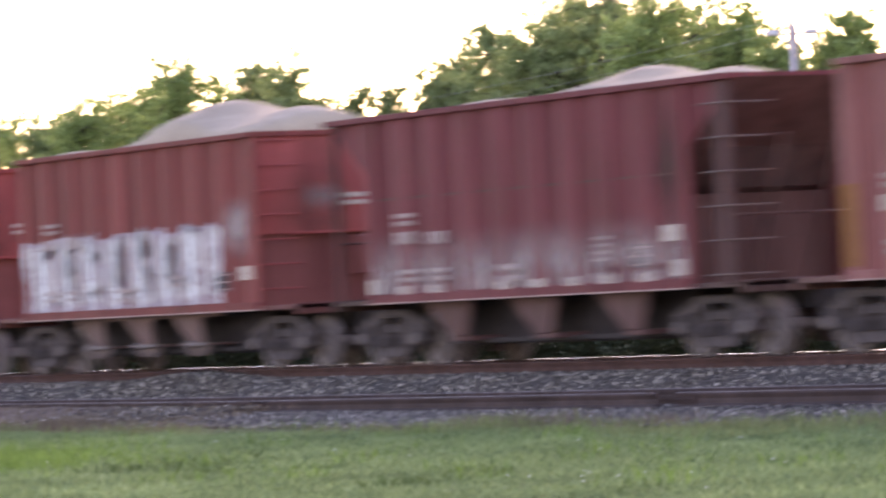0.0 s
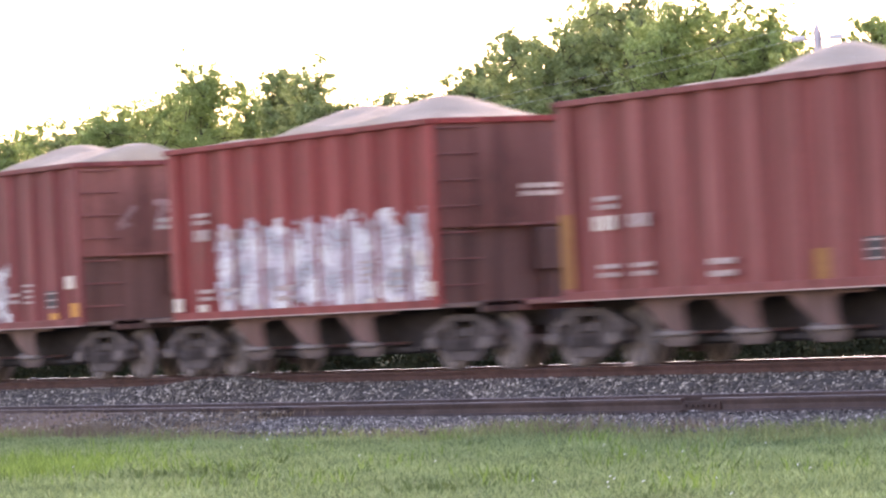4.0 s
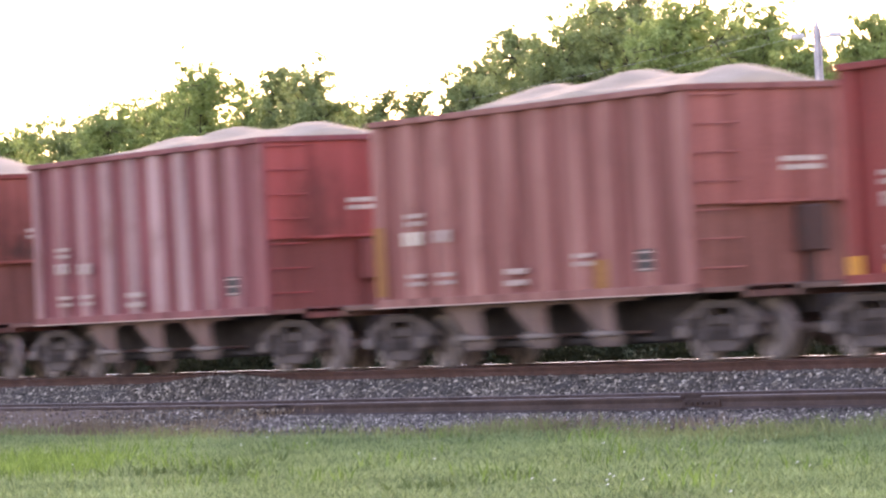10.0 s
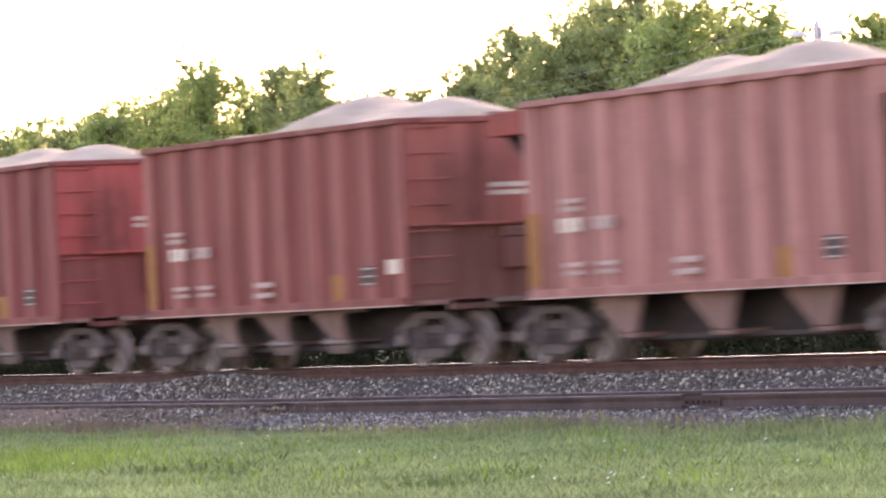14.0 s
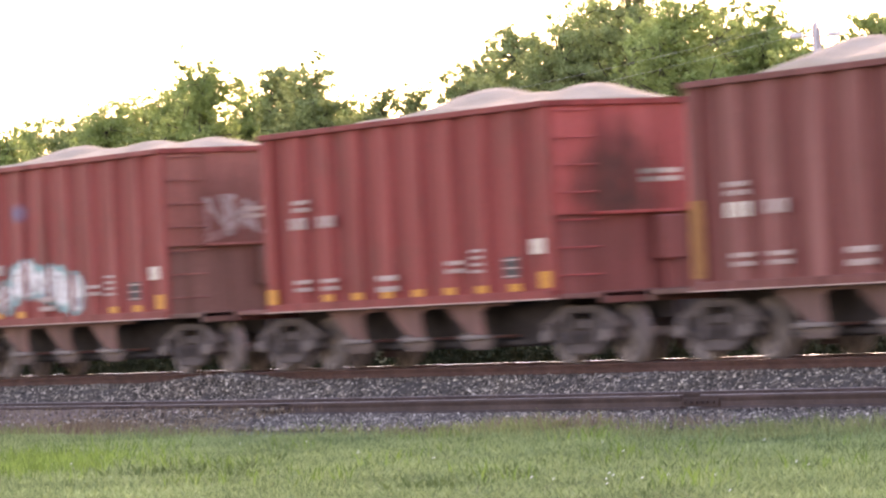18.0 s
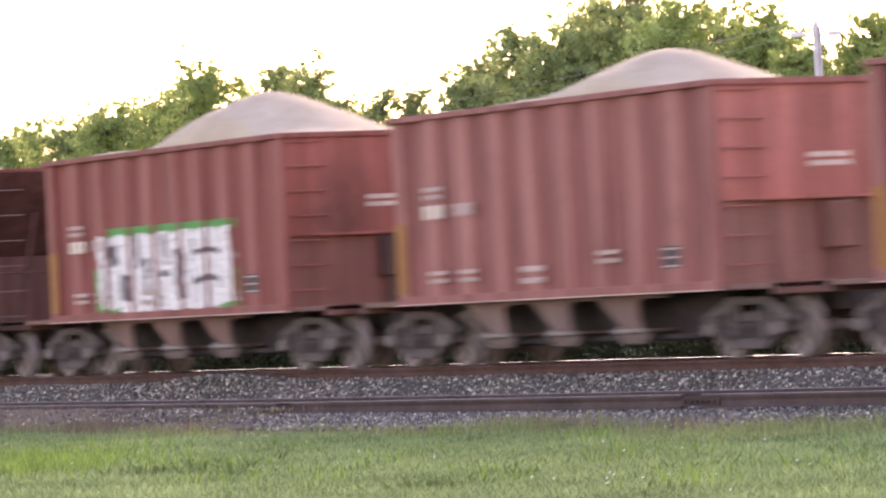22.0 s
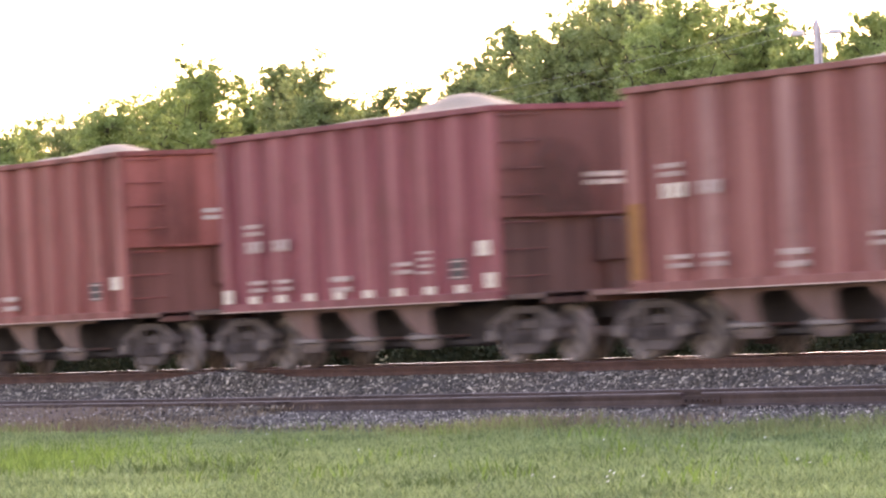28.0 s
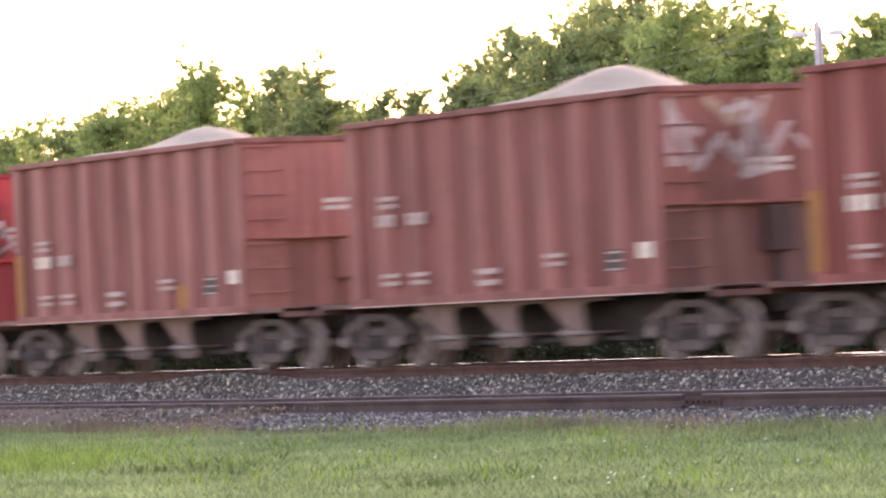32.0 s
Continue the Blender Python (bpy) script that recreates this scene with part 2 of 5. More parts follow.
def grass_soil():
    m, n, l, b = material("grassy_ground", 0.95)
    v = mapped(n, l, (1, 1, 1))
    c = ramp(n, l, noise_tex(n, l, v, 0.5, 5.0), (0.3, (0.07, 0.105, 0.055)), (0.55, (0.1, 0.145, 0.075)), (0.75, (0.14, 0.18, 0.1)))
    c = mix(n, l, "MULTIPLY", 0.7, c, ramp(n, l, noise_tex(n, l, v, 16.0), (0.3, (0.5, 0.5, 0.5)), (0.7, (1.3, 1.3, 1.2))))
    l.new(c, b.inputs["Base Color"])
    bump(n, l, b, noise_tex(n, l, v, 9.0), 0.8, 0.05)
    return m


GROUND = grass_soil()
ground = new("ground", strip("ground", [(-2500, -0.02), (-300, -0.02), (-40, 0), (5, 0)] + [(y, 0.0) for y in np.arange(8, 31.5, 1.5)]
             + [(31.6, -0.02), (33, -0.04), (41, -0.08), (44, -0.1), (46, 0.55), (48, 1.05), (50, 1.25), (70, 1.3), (120, 1.3), (300, 1.3), (2500, 1.3)],
             -120, -20, 1.5, GROUND, 0.012, 0, True))
tagged(ground, "flat mown grass ground reaching to the horizon", "grass", kind="structure")
bed = new("track_bed", strip("track_bed", [(29.6, -0.03), (30.4, 0.015), (31.2, 0.035), (32.4, 0.06), (33.0, 0.07), (35.15, 0.08), (35.35, 0.16), (36.0, 0.44),
          (36.25, 0.5), (38.9, 0.5), (39.3, 0.42), (40.6, -0.12)], -190, 60, 0.3, BALLAST, 0.018, 3))
tagged(bed, "grey crushed-stone ballast bed under both tracks", "ballast", kind="structure")
def dirt_bank():
    """Bare dirt banked up to the head of the siding rail, thinning out towards the joint."""
    ys = np.array([29.3, 30.0, 30.7, 31.4, 32.0, 32.5, 32.8, 33.0, 33.16])
    high, low = np.array([-0.02, 0.01, 0.045, 0.08, 0.12, 0.16, 0.185, 0.2, 0.21]), np.array([-0.05, -0.02, 0.0, 0.02, 0.03, 0.035, 0.04, 0.04, 0.04])
    xs = np.arange(-120, -60.0, 0.4)
    rng = np.random.default_rng(5)
    rise = np.clip((-62.7 - xs) / 3.0, 0, 1)
    v = [(x, y, a * u + b * (1 - u) + rng.uniform(-0.015, 0.015)) for x, u in zip(xs, rise) for y, a, b in zip(ys, high, low)]
    k = len(ys)
    return grid_mesh("dirt_strip", v, [(i * k + j, (i + 1) * k + j, (i + 1) * k + j + 1, i * k + j + 1) for i in range(len(xs) - 1) for j in range(k - 1)], DIRT)


dirt = new("dirt_strip", dirt_bank())
tagged(dirt, "brown bare dirt banked against the siding rail", "dirt", kind="structure")


# ---- tracks ----
def rail_mesh(name, length, mat):
    yz = [(-0.07, 0), (0.07, 0), (0.07, 0.01), (0.014, 0.032), (0.009, 0.098), (0.038, 0.154), (0.038, 0.182), (0.028, 0.187),
          (-0.028, 0.187), (-0.038, 0.182), (-0.038, 0.154), (-0.009, 0.098), (-0.014, 0.032), (-0.07, 0.01)]
    s = Shape().along(yz, 0, length)
    return s.mesh(name, mat)


def tracks():
    main = tagged(new("main_track"), "main railway track with rusty rails and polished heads", "railway track", kind="structure")
    main.location = (0, Y_CAR, Z_RAIL - 0.187)
    long_rail, head = rail_mesh("rail", 250, RAIL_RUST), Shape().along([(-0.03, 0.1865), (0.03, 0.187), (0.02, 0.19), (-0.004, 0.1915), (-0.02, 0.1905)], 0, 250).mesh("rail_head", RAIL_TOP)
    for y in (-GAUGE / 2, GAUGE / 2):
        r = part("rail", long_rail, main, (-190, y, 0))
        part("running_surface", head, r, label="polished steel running surface")
    tie = Shape().box(-0.115, 0.115, -1.3, 1.3, -0.16, -0.012).mesh("tie", TIE, 0.012)
    plate = Shape().box(-0.09, 0.09, -0.17, 0.17, -0.012, 0.008).box(-0.05, -0.02, -0.115, -0.075, 0.0, 0.04).box(0.02, 0.05, 0.075, 0.115, 0, 0.04)
    plate = plate.mesh("tie_plate", RAIL_RUST)
    rng = random.Random(4)
    for i in range(110):
        x = -100 + i * 0.56 + rng.uniform(-0.03, 0.03)
        t = part("tie", tie, main, (x, rng.uniform(-0.04, 0.04), rng.uniform(-0.03, 0.012)))
        part("tie_plate", plate, t, (0, -GAUGE / 2, 0.0))
    siding = tagged(new("siding_track"), "low siding track with weathered jointed rails", "railway track", kind="structure")
    siding.location = (0, Y_NEAR, Z_NEAR - 0.187)
    piece = rail_mesh("rail", 11.882, RAIL_GREY)
    worn = Shape().along([(-0.034, 0.184), (0.034, 0.184), (0.024, 0.1895), (-0.024, 0.1895)], 0, 11.882).mesh("running_surface", RAIL_DULL)
    bar = Shape().along([(-0.052, 0.03), (-0.03, 0.14), (-0.012, 0.14), (-0.012, 0.03)], -0.46, 0.46)
    for x in (-0.36, -0.2, -0.07, 0.07, 0.2, 0.36):
        bar.rod((x, -0.075, 0.085), (x, -0.03, 0.085), 0.022)
    bar = bar.mesh("joint_bar", RAIL_DARK)
    for y, shift in ((0, 0.0), (GAUGE, 5.9)):
        for i in range(-8, 7):
            x0 = -62.2 + 11.89 * i - shift - (0.5 if i == 0 and y == 0 else 0)
            z = [0.0 if x < -62 else 0.085 * min(1, (x + 62) / 22) for x in (x0, x0 + 11.89)]
            r = part("rail", piece, siding, (x0, y, z[0]))
            r.rotation_euler = (0, -math.atan2(z[1] - z[0], 11.89), 0)
            part("running_surface", worn, r, label="dull worn running surface")
            if y == 0:
                part("joint_bar", bar, siding, (x0, 0, z[0]), "rusty bolted joint bar")
    for i in range(110):
        x = -104 + i * 0.6 + rng.uniform(-0.05, 0.05)
        part("tie", tie, siding, (x, GAUGE / 2 + rng.uniform(-0.05, 0.05), rng.uniform(-0.045, -0.005)))


tracks()


def mound_rise(x, y):
    return np.exp(-((x + 71.0) / 1.8) ** 2) * 0.15 * np.clip((y - 35.6) / 0.6, 0, 1) * np.clip((36.85 - y) / 0.08, 0, 1)


def stones(name, count, areas, seed, label):
    """Loose crushed stones, each a crooked eight-sided lump."""
    rng = np.random.default_rng(seed)
    total = sum(a[-1] for a in areas)
    pts = []
    for x0, x1, y0, z0, y1, z1, share in areas:
        k = int(count * share / total)
        u = rng.random(k)
        pts.append(np.stack([rng.uniform(x0, x1, k), y0 + (y1 - y0) * u, z0 + (z1 - z0) * u], 1))
    p = np.concatenate(pts)
    p[:, 2] += mound_rise(p[:, 0], p[:, 1])
    k = len(p)
    size = rng.uniform(0.018, 0.042, k)[:, None, None]
    base = np.array([(1, 0, 0), (-1, 0, 0), (0, 1, 0), (0, -1, 0), (0, 0, 0.75), (0, 0, -0.75)], float)
    d = base[None] * rng.uniform(0.6, 1.35, (k, 6, 1)) + rng.uniform(-0.35, 0.35, (k, 6, 3))
    a = rng.uniform(0, 2 * math.pi, k)
    rot = np.zeros((k, 3, 3))
    rot[:, 0, 0] = rot[:, 1, 1] = np.cos(a)
    rot[:, 0, 1], rot[:, 1, 0], rot[:, 2, 2] = -np.sin(a), np.sin(a), 1
    v = (np.einsum("kij,knj->kni", rot, d) * size + p[:, None]).reshape(-1, 3)
    tri = np.array([(0, 2, 4), (2, 1, 4), (1, 3, 4), (3, 0, 4), (2, 0, 5), (1, 2, 5), (3, 1, 5), (0, 3, 5)])
    f = (tri[None] + 6 * np.arange(k)[:, None, None]).reshape(-1, 3)
    tagged(new(name, grid_mesh(name, v, f, STONE)), label, "ballast stones", kind="stuff")


def mound():
    """Ballast heaped against the main rail."""
    nx, ny = 60, 14
    gx, gy = np.meshgrid(np.linspace(-75.5, -66.5, nx), np.linspace(35.6, 36.78, ny), indexing="ij")
    rng = np.random.default_rng(8)
    base = np.interp(gy, [35.35, 36.0, 36.25, 36.8], [0.16, 0.44, 0.5, 0.5])
    z = base - 0.03 + mound_rise(gx, gy) + rng.uniform(-0.012, 0.012, gx.shape)
    idx = np.arange(nx * ny).reshape(nx, ny)
    f = np.stack([idx[:-1, :-1], idx[1:, :-1], idx[1:, 1:], idx[:-1, 1:]], -1).reshape(-1, 4)
    ob = new("ballast_mound", grid_mesh("ballast_mound", np.stack([gx, gy, z], -1).reshape(-1, 3), f, BALLAST))
    tagged(ob, "low mound of ballast banked over the main rail", "ballast", kind="structure")


mound()
stones("ballast_stones", 150000, [(-100, -36, 35.2, 0.1, 36.1, 0.47, 5), (-100, -36, 36.1, 0.48, 36.74, 0.51, 3.4),
                                 (-100, -36, 36.86, 0.5, 38.2, 0.51, 2), (-62, -36, 30.2, 0.02, 31.4, 0.04, 2.8), (-63, -36, 31.2, 0.035, 32.4, 0.065, 4.3),
                                 (-63, -36, 32.4, 0.065, 33.13, 0.08, 2.6), (-67, -62, 30.8, 0.05, 33.0, 0.2, 0.3), (-90, -67, 30.8, 0.05, 33.0, 0.2, 0.12),
                                 (-100, -36, 33.3, 0.08, 35.2, 0.09, 4)], 11,
       "loose grey and white crushed ballast stones")


def blades(name, count, x, y, zfun, height, width, mat, seed, label, lean=0.5, patch=None):
    """Grass: bent tapered blades of two quads' length each."""
    rng = np.random.default_rng(seed)
    px, py = rng.uniform(*x, count), rng.uniform(*y, count)
    if patch is not None:
        keep = rng.random(count) < patch(px, py)
        px, py = px[keep], py[keep]
    k = len(px)
    h = height * rng.uniform(0.45, 1.3, k)
    wave = 0.5 + 0.5 * np.sin(px * 0.9 + 1.3 * np.sin(py * 0.7)) * np.sin(py * 1.1 + 0.8 * np.sin(px * 0.5))
    tuft = np.sin(px * 3.1 + 2.0 * np.sin(py * 2.3)) * np.sin(py * 3.7 + 1.7 * np.sin(px * 1.9))
    h = h * (0.72 + 0.45 * wave + 0.35 * np.clip(tuft, 0, 1) ** 2)
    a = rng.uniform(0, 2 * math.pi, k)
    w = width * rng.uniform(0.6, 1.4, k)
    dx, dy = np.cos(a), np.sin(a)
    b = rng.uniform(0, 2 * math.pi, k)
    lx, ly = np.cos(b) * h * lean * rng.random(k), np.sin(b) * h * lean * rng.random(k)
    z = zfun(px, py)
    v = np.stack([np.stack([px - dx * w, py - dy * w, z], 1), np.stack([px + dx * w, py + dy * w, z], 1),
                  np.stack([px + dx * w * 0.8 + lx * 0.4, py + dy * w * 0.8 + ly * 0.4, z + h * 0.6], 1),
                  np.stack([px - dx * w * 0.8 + lx * 0.4, py - dy * w * 0.8 + ly * 0.4, z + h * 0.6], 1),
                  np.stack([px + lx, py + ly, z + h * 0.95], 1)], 1).reshape(-1, 3)
    o = 5 * np.arange(k)
    f = np.concatenate([np.stack([o, o + 1, o + 2], 1), np.stack([o, o + 2, o + 3], 1), np.stack([o + 3, o + 2, o + 4], 1)])
    tagged(new(name, grid_mesh(name, v, f, mat)), label, "grass", kind="stuff")


flat = lambda px, py: np.zeros_like(px)
def lawn_edge(px, py):
    edge = np.interp(px, [-68, -56, -51, -49.5, -47, -44, -38], [28.7, 28.4, 28.5, 29.3, 29.8, 30.1, 30.6])
    return np.clip((edge + 0.2 * np.sin(px * 2.1) * np.sin(px * 0.77) - py) / 0.4, 0, 1)


blades("lawn_grass", 230000, (-64, -24), (17.5, 30.1), flat, 0.085, 0.008, GRASS_BLADE, 21, "short pale green lawn grass", 1.2, lawn_edge)
blades("dry_grass", 700, (-64, -24), (17.5, 30.4), flat, 0.06, 0.005, STRAW, 24, "pale dry stems in the lawn", 1.5)
blades("dry_weeds", 9000, (-88, -60.5), (29.0, 32.9), lambda px, py: np.interp(py, [29.3, 31.4, 32.5, 33.0], [0.0, 0.07, 0.15, 0.19]), 0.1, 0.006, STRAW, 25, "dry pinkish weeds on the dirt beside the rail", 1.2)
def rough_edge(px, py):
    """Clumps of long grass that straggle out over the stones."""
    edge = np.interp(px, [-68, -60, -54, -50.5, -48.5, -46.5, -44, -38], [29.3, 28.8, 28.9, 29.3, 30.6, 30.7, 30.8, 31.3]) + 0.3 * np.sin(px * 2.3) * np.sin(px * 0.9)
    clump = np.clip(0.35 + 0.9 * np.sin(px * 1.7 + 0.5 * np.sin(py * 3)) * np.sin(px * 0.83 + 1.0) + 0.4 * np.sin(px * 5.3 + py * 2), 0, 1)
    return clump * np.clip((py - 27.4) / 1.0, 0, 1) * np.clip((edge - py) / 0.5, 0, 1)


blades("tall_grass", 42000, (-68, -28), (27.2, 31.2), flat, 0.2, 0.006, WEED, 22, "taller grass along the edge of the ballast", 0.9, rough_edge)


def dry_clumps(px, py):
    d = np.zeros_like(px)
    for cx, cy, r in ((-62.4, 29.6, 0.7), (-64.8, 29.4, 0.5), (-57.6, 29.0, 0.5), (-49.6, 29.9, 0.6), (-48.9, 30.3, 0.4), (-46.8, 30.6, 0.4)):
        d = np.maximum(d, np.exp(-(((px - cx) / r) ** 2 + ((py - cy) / 0.6) ** 2)))
    return d


blades("dry_clumps", 30000, (-67, -45), (28.4, 31.4), flat, 0.2, 0.004, STRAW, 29, "reddish dry grass clumps at the edge of the ballast", 0.6, dry_clumps)


def drifts(px, py):
    return np.clip(0.25 + np.sin(px * 0.55 + 1.1 * np.sin(py * 0.9)) * np.sin(py * 1.9 + 0.6 * px) + 0.35 * np.sin(px * 2.1) * np.sin(py * 3.3), 0, 1)


blades("pale_grass", 36000, (-62, -26), (18.5, 28.8), flat, 0.075, 0.007, PALE_BLADE, 27, "pale grey-green grass drifts in the lawn", 1.6, patch=drifts)
blades("seed_heads", 4200, (-64, -30), (28.9, 31.0), flat, 0.16, 0.0045, STRAW, 28, "thin pinkish seed stalks at the edge of the ballast", 0.7,
       patch=lambda px, py: np.clip((30.2 + 0.05 * (px + 64) - py) / 1.2, 0, 1) * (0.35 + 0.65 * (np.sin(px * 1.3) * np.sin(px * 0.47 + 1) > 0.1)))
TUFTS = [(-45.6, 20.8, 0.9, 0.8), (-47.2, 21.6, 1.2, 0.95), (-48.8, 22.5, 1.3, 0.95), (-50.6, 23.5, 1.2, 0.8), (-47.6, 23.2, 0.8, 0.5), (-52.0, 25.4, 0.8, 0.25), (-38.4, 20.8, 0.35, 0.5), (-38.0, 23.9, 0.4, 0.3), (-39.7, 20.4, 0.3, 0.4),
         (-33.9, 23.9, 0.5, 0.3), (-44.0, 25.5, 0.5, 0.2), (-43.0, 22.4, 0.35, 0.4), (-36.0, 21.6, 0.3, 0.35), (-34.2, 22.4, 0.4, 0.4), (-41.0, 21.8, 0.3, 0.3)]
scatter = random.Random(61)
TUFTS += [(scatter.uniform(-56, -30), scatter.uniform(19.8, 28.0), scatter.uniform(0.2, 0.6), scatter.uniform(0.12, 0.4)) for _ in range(40)]


def near_tufts(px, py):
    d = np.zeros_like(px)
    for cx, cy, r, thick in TUFTS:
        d = np.maximum(d, thick * np.exp(-(((px - cx) / r) ** 2 + ((py - cy) / (r * 0.8)) ** 2)))
    return d


blades("weed_tufts", 60000, (-60, -30), (19.5, 29.0), flat, 0.19, 0.009, LIME, 23, "bright green weed tufts in the lawn", 0.9, patch=near_tufts)


WEEDS = [(scatter.uniform(-56, -31), scatter.uniform(20, 27.5), scatter.uniform(0.2, 0.4)) for _ in range(14)] + [(-41.6, 21.6, 0.4), (-36.6, 22.0, 0.22), (-35.9, 23.4, 0.3), (-49.5, 24.3, 0.25), (-31.7, 20.5, 0.2), (-44.9, 23.8, 0.25), (-38.5, 23.1, 0.2)]


def near_weeds(px, py):
    d = np.zeros_like(px)
    for cx, cy, r in WEEDS:
        d = np.maximum(d, np.exp(-(((px - cx) / r) ** 2 + ((py - cy) / r) ** 2)))
    return d * 0.35


blades("broadleaf_weeds", 70000, (-57, -30), (19.5, 28.0), flat, 0.13, 0.016, BROADLEAF, 26, "dark broadleaf weeds in the lawn", 1.2, patch=near_weeds)


def daisies():
    rng = np.random.default_rng(31)
    k = 34
    c = np.stack([rng.uniform(-58, -30, k), rng.uniform(19.5, 29.5, k), rng.uniform(0.06, 0.13, k)], 1)
    c[:9, 0], c[:9, 1] = rng.normal(-33.9, 0.8, 9), rng.normal(21.4, 0.3, 9)
    a = np.arange(6) * math.pi / 3
    v = (c[:, None] + 0.015 * np.stack([np.cos(a), np.sin(a), 0.6 * np.sin(a)], 1)[None]).reshape(-1, 3)
    f = np.array([(0, 1, 2), (0, 2, 3), (0, 3, 4), (0, 4, 5)])[None] + 6 * np.arange(k)[:, None, None]
    tagged(new("daisies", grid_mesh("daisies", v, f.reshape(-1, 3), PETAL)), "tiny white clover flowers in the grass", "flowers", kind="stuff")


daisies()


# ---- trees ----
def leaf_cloud(centres, radii, per, size, rng, squash=0.8):
    """Leaf quads scattered on the shells of many small clumps."""
    k = len(centres)
    c = np.repeat(np.asarray(centres), per, 0)
    r = np.repeat(np.asarray(radii), per)
    d = rng.normal(size=(k * per, 3))
    d /= np.linalg.norm(d, axis=1)[:, None]
    d[:, 2] *= squash
    p = c + d * (r * np.minimum(2.4, 0.1 + 0.85 * np.abs(rng.normal(size=k * per))))[:, None]
    a, b = rng.normal(size=(k * per, 3)), rng.normal(size=(k * per, 3))
    a /= np.linalg.norm(a, axis=1)[:, None]
    b -= a * (a * b).sum(1)[:, None]
    b /= np.linalg.norm(b, axis=1)[:, None]
    s = size * rng.uniform(0.5, 1.3, k * per)[:, None]
    v = np.stack([p - a * s * 0.7 - b * s * 0.45, p - a * s * 0.7 + b * s * 0.45, p + a * s * 0.9], 1).reshape(-1, 3)
    f = 3 * np.arange(k * per)[:, None] + np.arange(3)[None]
    return v, f


def tree(x, y, height, spread, mat, seed, label, dense=1.0, low=0.25, leaf=0.15, z0=0.0, name="tree", per=60, twigs=6):
    rng, r = np.random.default_rng(seed), random.Random(seed)
    root = tagged(new(name), label, name)
    root.location = (x, y, z0)
    wood = Shape()
    tips = []
    top = Vector((r.uniform(-0.3, 0.3), r.uniform(-0.3, 0.3), height * 0.95))
    wood.rod((0, 0, -0.2), tuple(top * 0.45), height * 0.018, 8, height * 0.012)
    wood.rod(tuple(top * 0.45), tuple(top), height * 0.012, 7, height * 0.003)
    count = int(22 * dense) + 8
    for i in range(count):
        t = low + (0.96 - low) * (i + 0.5) / count
        a = i * 2.4 + r.uniform(-0.4, 0.4)
        reach = spread * (1.05 - 0.75 * max(0, (t - 0.5) / 0.5) ** 1.6) * r.uniform(0.6, 1.1)
        start = top * t
        end = start + Vector((math.cos(a) * reach, math.sin(a) * reach, height * r.uniform(0.02, 0.1)))
        wood.rod(tuple(start), tuple(end), height * 0.005, 5, height * 0.0012)
        for j in range(twigs):
            u = r.uniform(0.15, 1.15)
            q = start.lerp(end, min(u, 1.12)) + Vector([r.gauss(0, 1) * spread * 0.17 for _ in range(3)])
            tips.append((tuple(q), (0.12 + 0.055 * spread) * r.uniform(0.45, 1.35)))
            if r.random() < 0.25:
                wood.rod(tuple(start.lerp(end, min(u, 1))), tuple(q), height * 0.0025, 4, height * 0.001)
    for j in range(12):
        q = top + Vector((r.uniform(-1, 1) * spread * 0.25, r.uniform(-1, 1) * spread * 0.25, r.uniform(-0.05, 0.07) * height))
        tips.append((tuple(q), (0.17 + 0.05 * spread) * r.uniform(0.5, 1.0)))
        wood.rod(tuple(top * 0.9), tuple(q), height * 0.0025, 4, height * 0.001)
    part("trunk", wood.mesh("trunk", BARK), root)
    v, f = leaf_cloud([c for c, _ in tips], [s for _, s in tips], int(per * (0.4 + 0.6 * dense)), leaf, rng)
    part("crown", grid_mesh("crown", v, f, mat), root)
    return root


def bearing(px, far):
    """The plan position seen at a share px of the picture's width, at a depth far across the track."""
    a = radians(AIM) - math.atan((px - 784) / PX)
    return -far * math.tan(a), far


TREES = [  # share of the view, depth, height, spread, kind, density
    (20, 86, 10.6, 2.2, 1, 0.7), (75, 92, 11.5, 2.3, 1, 0.7), (140, 89, 10.9, 2.3, 0, 1.0),
    (195, 86, 11.1, 2.3, 1, 1.0), (255, 92, 11.9, 2.3, 1, 1.0), (318, 89, 11.6, 2.3, 1, 1.0), (362, 86, 12.4, 2.1, 1, 1.0), (455, 92, 11.6, 2.3, 1, 1.0),
    (512, 89, 12.0, 1.5, 0, 0.9), (570, 86, 11.3, 1.9, 0, 1.0), (625, 92, 10.6, 1.8, 1, 0.7), (683, 89, 10.4, 1.4, 0, 0.45), (738, 90, 10.5, 1.5, 0, 0.45), (835, 86, 10.2, 1.7, 0, 1.0), (885, 92, 11.6, 2.0, 0, 1.0),
    (935, 89, 12.3, 1.8, 0, 0.6), (1000, 86, 11.5, 2.2, 0, 1.0), (1075, 92, 13.2, 2.7, 1, 1.0), (1140, 89, 13.2, 2.9, 0, 1.0), (1215, 86, 11.9, 2.4, 1, 1.0),
    (1300, 92, 12.2, 2.5, 0, 1.0), (1375, 89, 11.3, 1.7, 1, 1.0), (1430, 86, 9.8, 1.4, 1, 1.0), (1478, 90, 9.3, 1.3, 1, 1.0), (1515, 92, 9.9, 1.3, 1, 0.8), (1562, 89, 10.6, 1.6, 1, 1.0)]
KINDS = [(LEAF_A, "dark green leafy oak beyond the railway"), (LEAF_B, "light green leafy elm beyond the railway")]
for i, (px, far, h, sp, kind, dense) in enumerate(TREES):
    tree(*bearing(px, far), h - 1.15, sp, KINDS[kind][0], 100 + i, KINDS[kind][1], dense, 0.4, 0.095, 1.25, "tree", 46, 27)
